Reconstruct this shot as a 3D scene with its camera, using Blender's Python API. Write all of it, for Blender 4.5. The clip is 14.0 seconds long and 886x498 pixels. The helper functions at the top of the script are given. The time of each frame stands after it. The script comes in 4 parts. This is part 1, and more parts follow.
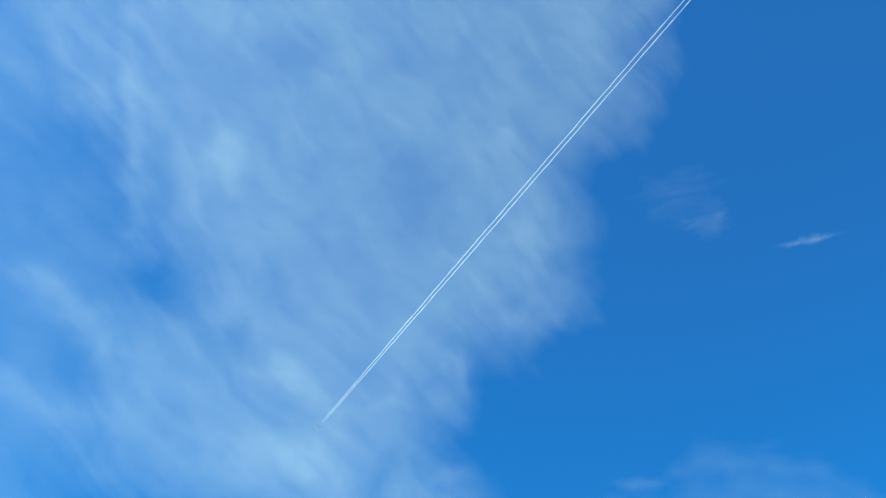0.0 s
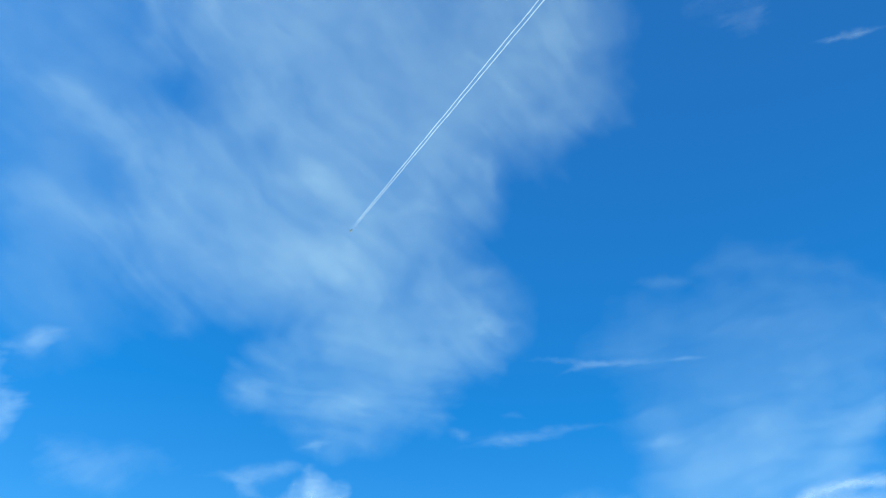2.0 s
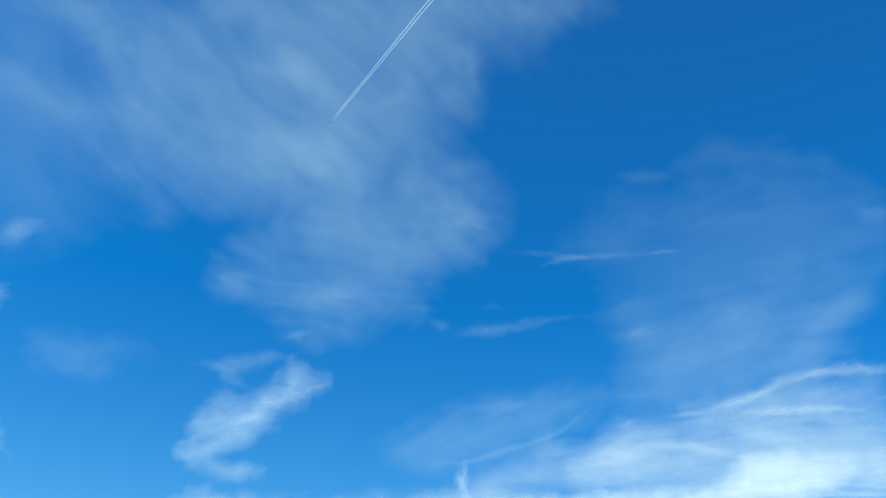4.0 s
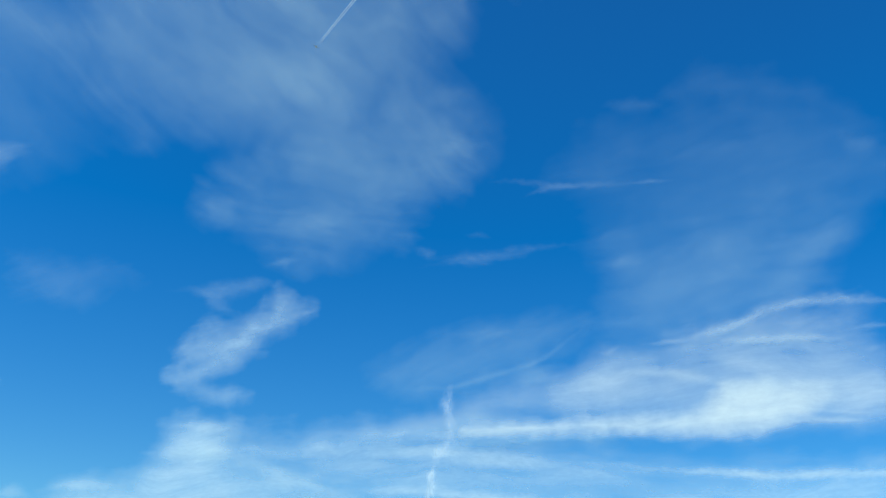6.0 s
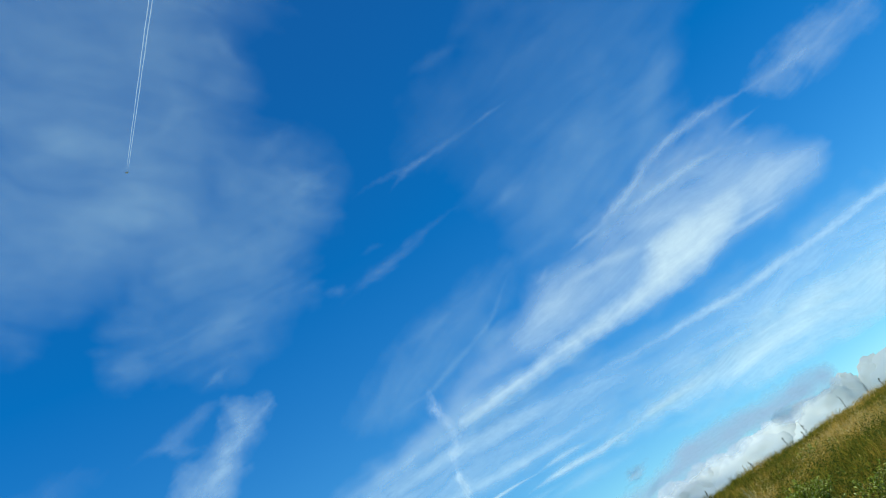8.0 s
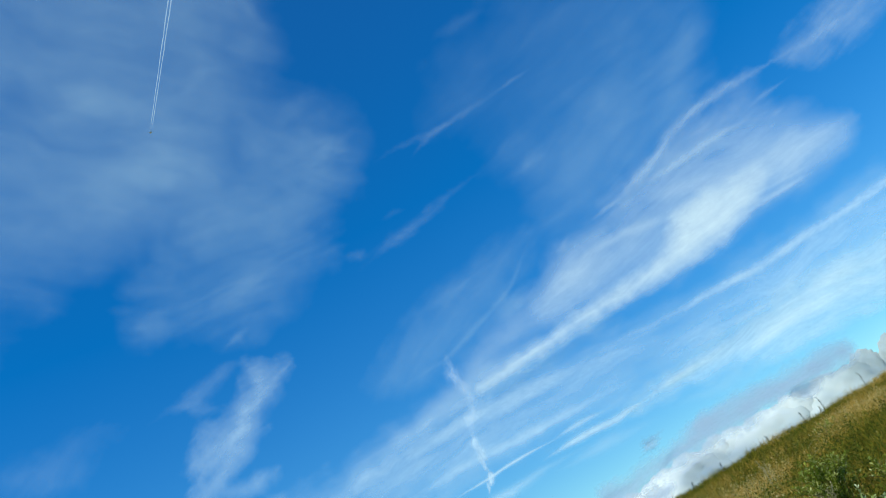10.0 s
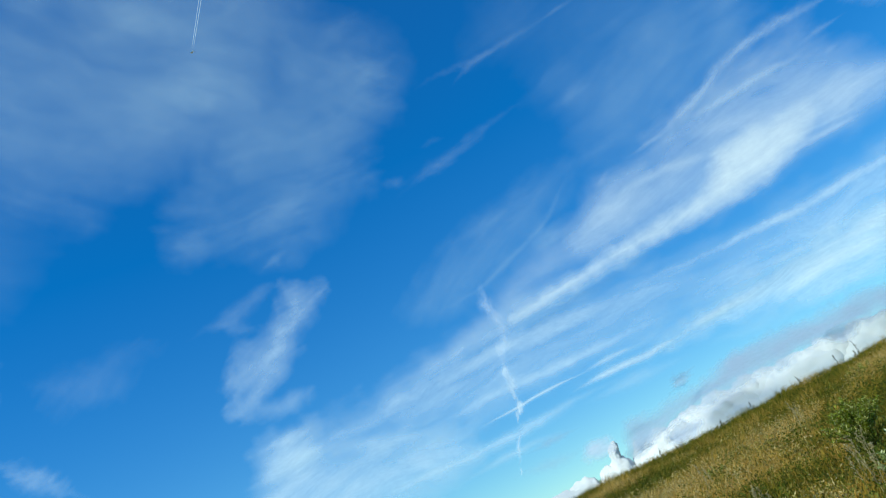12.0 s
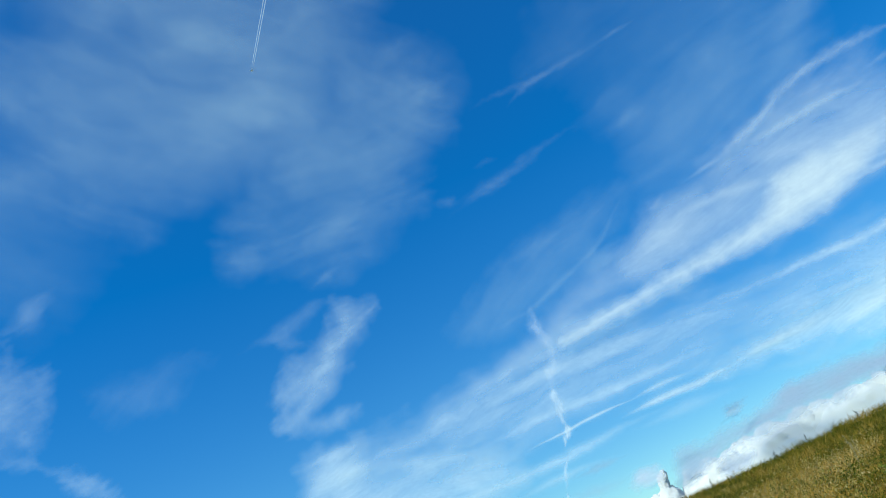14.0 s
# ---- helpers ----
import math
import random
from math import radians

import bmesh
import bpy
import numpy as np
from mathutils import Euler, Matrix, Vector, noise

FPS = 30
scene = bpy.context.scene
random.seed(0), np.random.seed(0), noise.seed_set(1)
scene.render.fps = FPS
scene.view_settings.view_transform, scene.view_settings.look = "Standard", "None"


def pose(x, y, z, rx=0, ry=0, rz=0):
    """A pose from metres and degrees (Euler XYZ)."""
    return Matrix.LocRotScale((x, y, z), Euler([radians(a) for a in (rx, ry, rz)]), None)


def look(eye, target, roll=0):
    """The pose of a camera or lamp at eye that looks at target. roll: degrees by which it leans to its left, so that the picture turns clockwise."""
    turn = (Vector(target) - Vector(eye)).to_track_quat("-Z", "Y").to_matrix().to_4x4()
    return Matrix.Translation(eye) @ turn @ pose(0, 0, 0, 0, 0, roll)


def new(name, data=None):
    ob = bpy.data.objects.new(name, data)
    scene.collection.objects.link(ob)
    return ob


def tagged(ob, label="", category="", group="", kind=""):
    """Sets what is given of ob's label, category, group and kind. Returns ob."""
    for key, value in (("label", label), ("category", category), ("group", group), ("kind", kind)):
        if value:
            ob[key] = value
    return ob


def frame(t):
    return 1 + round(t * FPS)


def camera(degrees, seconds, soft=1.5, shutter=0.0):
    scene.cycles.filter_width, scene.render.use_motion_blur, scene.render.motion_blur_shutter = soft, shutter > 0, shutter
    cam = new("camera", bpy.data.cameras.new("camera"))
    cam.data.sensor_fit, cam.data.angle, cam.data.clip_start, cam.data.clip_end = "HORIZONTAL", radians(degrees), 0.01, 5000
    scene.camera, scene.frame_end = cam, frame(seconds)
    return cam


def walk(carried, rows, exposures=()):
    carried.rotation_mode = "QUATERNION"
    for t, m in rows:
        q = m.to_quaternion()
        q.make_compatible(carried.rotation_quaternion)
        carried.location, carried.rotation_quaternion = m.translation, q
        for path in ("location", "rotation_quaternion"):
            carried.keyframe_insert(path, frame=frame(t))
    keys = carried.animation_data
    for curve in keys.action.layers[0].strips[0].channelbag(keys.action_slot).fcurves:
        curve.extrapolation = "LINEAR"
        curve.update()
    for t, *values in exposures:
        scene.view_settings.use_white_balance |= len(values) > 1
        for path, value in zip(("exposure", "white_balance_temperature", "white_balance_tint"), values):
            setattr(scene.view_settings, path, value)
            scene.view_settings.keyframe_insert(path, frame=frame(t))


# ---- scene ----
import collections

EYE = (0.0, 0.0, 1.6)


def way(az, el):
    """Unit direction from azimuth (clockwise from +y) and elevation in degrees."""
    a, e = radians(az), radians(el)
    return Vector((math.sin(a) * math.cos(e), math.cos(a) * math.cos(e), math.sin(e)))


def aim(az, el, roll):
    return look(EYE, Vector(EYE) + way(az, el) * 100, roll)


cam = camera(52.8, 14.0, 1.0)
# seconds, azimuth, elevation, roll
TURNS = (
    (0, 0.07, 48.88, 4.14),
    (0.5, -0.13, 46.07, 3.61),
    (1, -0.32, 43.51, 4.22),
    (1.5, -1.00, 41.17, 4.37),
    (2, -1.11, 36.30, 4.11),
    (2.5, 0.53, 34.12, 3.36),
    (3, 0.78, 32.00, 3.52),
    (3.2, 0.65, 31.39, 3.19),
    (5.3, 1.62, 26.53, 4.02),
    (5.5, 1.67, 25.96, 4.14),
    (6, 2.13, 24.98, 3.14),
    (6.1, 2.64, 24.82, 2.66),
    (6.2, 3.45, 25.25, -0.49),
    (6.3, 5.33, 25.12, -6.68),
    (6.4, 6.63, 23.78, -13.07),
    (6.5, 7.96, 21.58, -20.16),
    (7, 9.33, 22.99, -29.22),
    (7.5, 9.40, 23.53, -30.49),
    (8, 8.90, 23.60, -31.73),
    (8.2, 7.59, 23.89, -30.63),
    (10.3, 6.43, 22.03, -29.37),
    (10.5, 6.35, 21.78, -29.18),
    (11, 4.42, 21.37, -27.99),
    (11.5, 3.41, 19.36, -26.92),
    (12, 2.02, 19.49, -25.93),
    (12.5, 0.06, 20.46, -24.47),
    (13, -1.09, 21.63, -23.41),
    (13.5, -0.77, 21.99, -23.42),
    (14, -0.58, 22.03, -23.60),
)
walk(cam, [(t, aim(a, e, r)) for t, a, e, r in TURNS],
     ((0.0, 0.78, 6600, -8), (2.0, 0.78, 6550, -8), (3.0, 0.52, 6300, -7), (5.5, 0.18, 6050, -6), (6.5, 0.04, 5950, -4), (14.0, 0.08, 5950, -4)))

# ---- world and sun ----
SUN_AZ, SUN_EL = -115.0, 42.0
world = bpy.data.worlds.new("sky")
scene.world = world
world.use_nodes = True
wn, wl = world.node_tree.nodes, world.node_tree.links
sky = wn.new("ShaderNodeTexSky")
sky.sky_type = "NISHITA"
sky.sun_disc = False
sky.sun_elevation = radians(SUN_EL)
sky.sun_rotation = radians(SUN_AZ)
sky.altitude = 100
sky.air_density, sky.dust_density, sky.ozone_density = 1.0, 0.0, 5.0
deep = wn.new("ShaderNodeHueSaturation")
deep.inputs["Hue"].default_value, deep.inputs["Saturation"].default_value = 0.512, 1.37
wl.new(sky.outputs["Color"], deep.inputs["Color"])
soft_range = wn.new("ShaderNodeGamma")
soft_range.inputs["Gamma"].default_value = 0.85
wl.new(deep.outputs["Color"], soft_range.inputs["Color"])
floor_red = wn.new("ShaderNodeVectorMath")
floor_red.operation = "MULTIPLY_ADD"
floor_red.inputs[1].default_value = (0.76, 1.0, 1.0)
floor_red.inputs[2].default_value = (0.09, 0.0, 0.0)
wl.new(soft_range.outputs["Color"], floor_red.inputs[0])
wl.new(floor_red.outputs["Vector"], wn["Background"].inputs["Color"])
wn["Background"].inputs["Strength"].default_value = 0.165

sun = new("sun", bpy.data.lights.new("sun", "SUN"))
sun.data.energy, sun.data.angle, sun.data.color = 4.0, radians(0.5), (1.0, 0.97, 0.92)
sun.matrix_world = look(way(SUN_AZ, SUN_EL) * 200, (0, 0, 0))


# ---- materials ----
def material(name):
    m = bpy.data.materials.new(name)
    m.use_nodes = True
    n = m.node_tree.nodes
    return m, n, m.node_tree.links, n["Principled BSDF"]


def vapour(name, colour, grain=1.0, fine=1.0):
    """A thin cloud: sunlight passes through it; its cover comes from the mesh's density, broken up by wind-drawn noise."""
    m, n, l, b = material(name)
    n.remove(b)
    att = n.new("ShaderNodeAttribute")
    att.attribute_name = "cover"
    flow = n.new("ShaderNodeAttribute")
    flow.attribute_name = "drift"
    total = None
    for scale, detail, weight in ((1.0, 6, 0.6), (3.7, 4, 0.4)):
        no = n.new("ShaderNodeTexNoise")
        no.inputs["Scale"].default_value = scale * fine
        no.inputs["Detail"].default_value = detail
        no.inputs["Roughness"].default_value = 0.58
        no.inputs["Distortion"].default_value = 0.25
        l.new(flow.outputs["Vector"], no.inputs["Vector"])
        mul = n.new("ShaderNodeMath")
        mul.operation = "MULTIPLY_ADD"
        mul.inputs[1].default_value = weight
        mul.inputs[2].default_value = 0.0
        l.new(no.outputs["Fac"], mul.inputs[0])
        if total:
            l.new(total.outputs[0], mul.inputs[2])
        total = mul
    ran = n.new("ShaderNodeMapRange")
    ran.inputs["From Min"].default_value, ran.inputs["From Max"].default_value = 0.3, 0.7
    ran.inputs["To Min"].default_value, ran.inputs["To Max"].default_value = 1 - 0.5 * grain, 1 + 0.5 * grain
    l.new(total.outputs[0], ran.inputs["Value"])
    cover = n.new("ShaderNodeMath")
    cover.operation, cover.use_clamp = "MULTIPLY", True
    l.new(att.outputs["Fac"], cover.inputs[0])
    l.new(ran.outputs["Result"], cover.inputs[1])
    clear, lit, back, mix, both = (n.new("ShaderNode" + k) for k in
                                   ("BsdfTransparent", "BsdfTranslucent", "BsdfDiffuse", "MixShader", "MixShader"))
    lit.inputs["Color"].default_value = back.inputs["Color"].default_value = (*colour, 1)
    both.inputs["Fac"].default_value = 0.15
    l.new(lit.outputs[0], both.inputs[1])
    l.new(back.outputs[0], both.inputs[2])
    l.new(cover.outputs[0], mix.inputs["Fac"])
    l.new(clear.outputs[0], mix.inputs[1])
    l.new(both.outputs[0], mix.inputs[2])
    l.new(mix.outputs[0], n["Material Output"].inputs["Surface"])
    return m


ice = vapour("ice_cloud", (0.87, 0.96, 0.88), 0.35, 1.2)
veil_ice = vapour("veil_cloud", (0.82, 0.96, 0.82), 0.28, 1.0)
plume_ice = vapour("plume_cloud", (0.94, 0.98, 0.87), 0.22, 1.0)
trail_ice = vapour("contrail_ice", (0.90, 0.96, 0.94), 0.5, 2.0)
# The grey of a cloud in shade is put into this base colour.
shaded_grey_mist = vapour("grey_cloud", (0.45, 0.55, 0.62), 0.35)
dull_mist = vapour("dull_cloud", (0.68, 0.72, 0.75), 0.4, 1.4)


def cauliflower(name, colour):
    m, n, l, b = material(name)
    b.inputs["Base Color"].default_value = (*colour, 1)
    b.inputs["Roughness"].default_value = 1.0
    b.inputs["Specular IOR Level"].default_value = 0.0
    no = n.new("ShaderNodeTexNoise")
    no.inputs["Scale"].default_value, no.inputs["Detail"].default_value = 0.03, 8
    geo = n.new("ShaderNodeTexCoord")
    l.new(geo.outputs["Object"], no.inputs["Vector"])
    bump = n.new("ShaderNodeBump")
    bump.inputs["Strength"].default_value, bump.inputs["Distance"].default_value = 0.35, 9.0
    l.new(no.outputs["Fac"], bump.inputs["Height"])
    # Lighting softened in the normals: all lean sunward, so shaded sides stay pale.
    sunward = n.new("ShaderNodeVectorMath")
    sunward.operation = "MULTIPLY_ADD"
    sunward.inputs[1].default_value = (0.6, 0.6, 0.6)
    sunward.inputs[2].default_value = way(SUN_AZ, SUN_EL) * 0.45
    unit = n.new("ShaderNodeVectorMath")
    unit.operation = "NORMALIZE"
    l.new(bump.outputs["Normal"], sunward.inputs[0])
    l.new(sunward.outputs["Vector"], unit.inputs[0])
    l.new(unit.outputs["Vector"], b.inputs["Normal"])
    return m


cumulus_white = cauliflower("cumulus_white", (0.73, 0.71, 0.66))


def leafy(name, stops, rough=0.7, through_light=0.3, patch=0.0):
    """Blades and leaves: colour by piece, some light through them."""
    m, n, l, b = material(name)
    geo = n.new("ShaderNodeNewGeometry")
    ramp = n.new("ShaderNodeValToRGB")
    ramp.color_ramp.interpolation = "LINEAR"
    el = ramp.color_ramp.elements
    el[0].position, el[0].color = stops[0][0], (*stops[0][1], 1)
    el[1].position, el[1].color = stops[-1][0], (*stops[-1][1], 1)
    for p, c in stops[1:-1]:
        e = el.new(p)
        e.color = (*c, 1)
    if patch:
        att = n.new("ShaderNodeAttribute")
        att.attribute_name = "dryness"
        mixv = n.new("ShaderNodeMath")
        mixv.operation = "MULTIPLY_ADD"
        mixv.inputs[1].default_value = 1 - patch
        sc = n.new("ShaderNodeMath")
        sc.operation = "MULTIPLY"
        sc.inputs[1].default_value = patch
        l.new(att.outputs["Fac"], sc.inputs[0])
        l.new(geo.outputs["Random Per Island"], mixv.inputs[0])
        l.new(sc.outputs[0], mixv.inputs[2])
        l.new(mixv.outputs[0], ramp.inputs["Fac"])
    else:
        l.new(geo.outputs["Random Per Island"], ramp.inputs["Fac"])
    l.new(ramp.outputs["Color"], b.inputs["Base Color"])
    b.inputs["Roughness"].default_value = rough
    b.inputs["Specular IOR Level"].default_value = 0.1
    tr = n.new("ShaderNodeBsdfTranslucent")
    l.new(ramp.outputs["Color"], tr.inputs["Color"])
    mix = n.new("ShaderNodeMixShader")
    mix.inputs["Fac"].default_value = through_light
    l.new(b.outputs[0], mix.inputs[1])
    l.new(tr.outputs[0], mix.inputs[2])
    l.new(mix.outputs[0], n["Material Output"].inputs["Surface"])
    return m


grass_mat = leafy("meadow_grass", ((0.0, (0.05, 0.066, 0.005)), (0.3, (0.23, 0.19, 0.013)), (0.55, (0.46, 0.275, 0.035)),
                                   (0.8, (0.60, 0.37, 0.08)), (1.0, (0.78, 0.53, 0.18))), 0.7, 0.25, 0.58)
herb_mat = leafy("meadow_herb", ((0.0, (0.035, 0.05, 0.005)), (0.35, (0.12, 0.14, 0.012)), (0.65, (0.34, 0.26, 0.05)),
                                 (1.0, (0.66, 0.50, 0.20))), 0.7, 0.25, 0.62)
leaf_mat = leafy("shrub_leaf", ((0.0, (0.17, 0.21, 0.014)), (0.6, (0.38, 0.41, 0.045)), (1.0, (0.76, 0.70, 0.26))), 0.65, 0.35)
pale_leaf_mat = leafy("pale_shrub_leaf", ((0.0, (0.28, 0.33, 0.08)), (0.6, (0.52, 0.56, 0.20)), (1.0, (0.78, 0.78, 0.42))), 0.7, 0.3)
stem_mat = leafy("weed_stem", ((0.0, (0.06, 0.055, 0.02)), (1.0, (0.13, 0.11, 0.04))))
bleached_mat = leafy("bleached_stem", ((0.0, (0.36, 0.29, 0.13)), (1.0, (0.55, 0.45, 0.22))))

soil_mat, n, l, b = material("hill_soil")
no = n.new("ShaderNodeTexNoise")
no.inputs["Scale"].default_value, no.inputs["Detail"].default_value = 0.5, 10
fineno = n.new("ShaderNodeTexNoise")
fineno.inputs["Scale"].default_value, fineno.inputs["Detail"].default_value = 14.0, 6
tc = n.new("ShaderNodeTexCoord")
l.new(tc.outputs["Object"], no.inputs["Vector"])
l.new(tc.outputs["Object"], fineno.inputs["Vector"])
add = n.new("ShaderNodeMath")
add.operation = "MULTIPLY_ADD"
add.inputs[1].default_value = 0.5
l.new(fineno.outputs["Fac"], add.inputs[0])
half = n.new("ShaderNodeMath")
half.operation = "MULTIPLY"
half.inputs[1].default_value = 0.5
l.new(no.outputs["Fac"], half.inputs[0])
l.new(half.outputs[0], add.inputs[2])
ramp = n.new("ShaderNodeValToRGB")
ramp.color_ramp.elements[0].position, ramp.color_ramp.elements[0].color = 0.35, (0.05, 0.06, 0.012, 1)
ramp.color_ramp.elements[1].position, ramp.color_ramp.elements[1].color = 0.65, (0.20, 0.16, 0.04, 1)
l.new(add.outputs[0], ramp.inputs["Fac"])
l.new(ramp.outputs["Color"], b.inputs["Base Color"])
bump = n.new("ShaderNodeBump")
bump.inputs["Strength"].default_value, bump.inputs["Distance"].default_value = 0.8, 0.06
l.new(fineno.outputs["Fac"], bump.inputs["Height"])
l.new(bump.outputs["Normal"], b.inputs["Normal"])
b.inputs["Roughness"].default_value = 0.95

metal_mat, n, l, b = material("aircraft_paint")
b.inputs["Base Color"].default_value = (0.75, 0.76, 0.78, 1)
b.inputs["Roughness"].default_value = 0.35

# ---- noise on arrays ----
LATTICE = np.random.RandomState(7).rand(64, 64)


def smooth_noise(u, v):
    iu, iv = np.floor(u).astype(int), np.floor(v).astype(int)
    fu, fv = u - iu, v - iv
    fu, fv = fu * fu * (3 - 2 * fu), fv * fv * (3 - 2 * fv)
    g = lambda a, b: LATTICE[a % 64, b % 64]
    return ((g(iu, iv) * (1 - fu) + g(iu + 1, iv) * fu) * (1 - fv)
            + (g(iu, iv + 1) * (1 - fu) + g(iu + 1, iv + 1) * fu) * fv)


def fractal(u, v, octaves=4, gain=0.5):
    total, amp, norm = 0.0, 1.0, 0.0
    for i in range(octaves):
        total = total + amp * smooth_noise(u * 2 ** i + 17.3 * i, v * 2 ** i + 5.1 * i)
        norm += amp
        amp *= gain
    return total / norm


def mesh_from(name, verts, faces, mat=None, smooth=False):
    me = bpy.data.meshes.new(name)
    me.from_pydata([tuple(map(float, v)) for v in verts], [], [tuple(map(int, f)) for f in faces])
    if mat:
        me.materials.append(mat)
    if smooth:
        me.shade_smooth()
    me.update()
    return me


def stroke(cover, width, fade, *points):
    """A drawn-out streak along (az, el) points: half width in degrees, share of its length over which the ends fade."""
    return "line", cover, width, fade, points


def patch(cover, soft, *points):
    """A sheet inside an outline of (az, el) points, with an edge that fades over so many degrees."""
    return "area", cover, soft, 0.0, points


def spline(p, closed, steps=6):
    p = [np.array(q) for q in p]
    p = [p[-1]] + p + p[:2] if closed else [p[0] * 2 - p[1]] + p + [p[-1] * 2 - p[-2]]
    out = []
    for a, b, c, d in zip(p, p[1:], p[2:], p[3:]):
        for t in np.arange(steps) / steps:
            out.append(0.5 * (2 * b + (c - a) * t + (2 * a - 5 * b + 4 * c - d) * t * t + (3 * b - a - 3 * c + d) * t ** 3))
    out.append(p[1] if closed else p[-2])
    return np.array(out)


def to_line(u, v, line):
    """Distance to a polyline, the way along it, and whether a point lies within it."""
    best, along, within, start = np.full(u.shape, 1e9), np.zeros(u.shape), np.zeros(u.shape, bool), 0.0
    for (ax, ay), (bx, by) in zip(line, line[1:]):
        sx, sy = bx - ax, by - ay
        size = math.hypot(sx, sy)
        if size < 1e-6:
            continue
        t = np.clip(((u - ax) * sx + (v - ay) * sy) / size ** 2, 0, 1)
        dist = np.hypot(u - ax - t * sx, v - ay - t * sy)
        near = dist < best
        best = np.where(near, dist, best)
        along = np.where(near, start + t * size, along)
        if abs(sy) > 1e-9:
            within ^= ((ay > v) != (by > v)) & (u < ax + (v - ay) * sx / sy)
        start += size
    return best, along, within, start


def one_piece(owner, least=90):
    """Give stray bits of a part to the part next to them, so that each part hangs together."""
    rows, cols = owner.shape
    for _ in range(3):
        seen, largest, comps = np.zeros(owner.shape, bool), {}, []
        for i, j in zip(*np.nonzero(owner >= 0)):
            if seen[i, j]:
                continue
            who, bit, rim = owner[i, j], [(i, j)], collections.Counter()
            seen[i, j] = True
            for y, x in bit:
                for p, q in ((y + 1, x), (y - 1, x), (y, x + 1), (y, x - 1)):
                    if 0 <= p < rows and 0 <= q < cols:
                        o = owner[p, q]
                        if o == who:
                            if not seen[p, q]:
                                seen[p, q] = True
                                bit.append((p, q))
                        elif o >= 0:
                            rim[o] += 1
            comps.append((who, bit, rim))
            largest[who] = max(largest.get(who, 0), len(bit))
        free, moved = owner.max() + 1, 0
        for who, bit, rim in comps:
            if len(bit) == largest[who] and (len(bit) >= least or not rim):
                largest[who] += 0.5
                continue
            ys, xs = zip(*bit)
            if rim:
                owner[ys, xs] = rim.most_common(1)[0][0]
            else:
                owner[ys, xs] = -1 if len(bit) < least else free
                free += 1
            moved += 1
        if not moved:
            break
    return owner


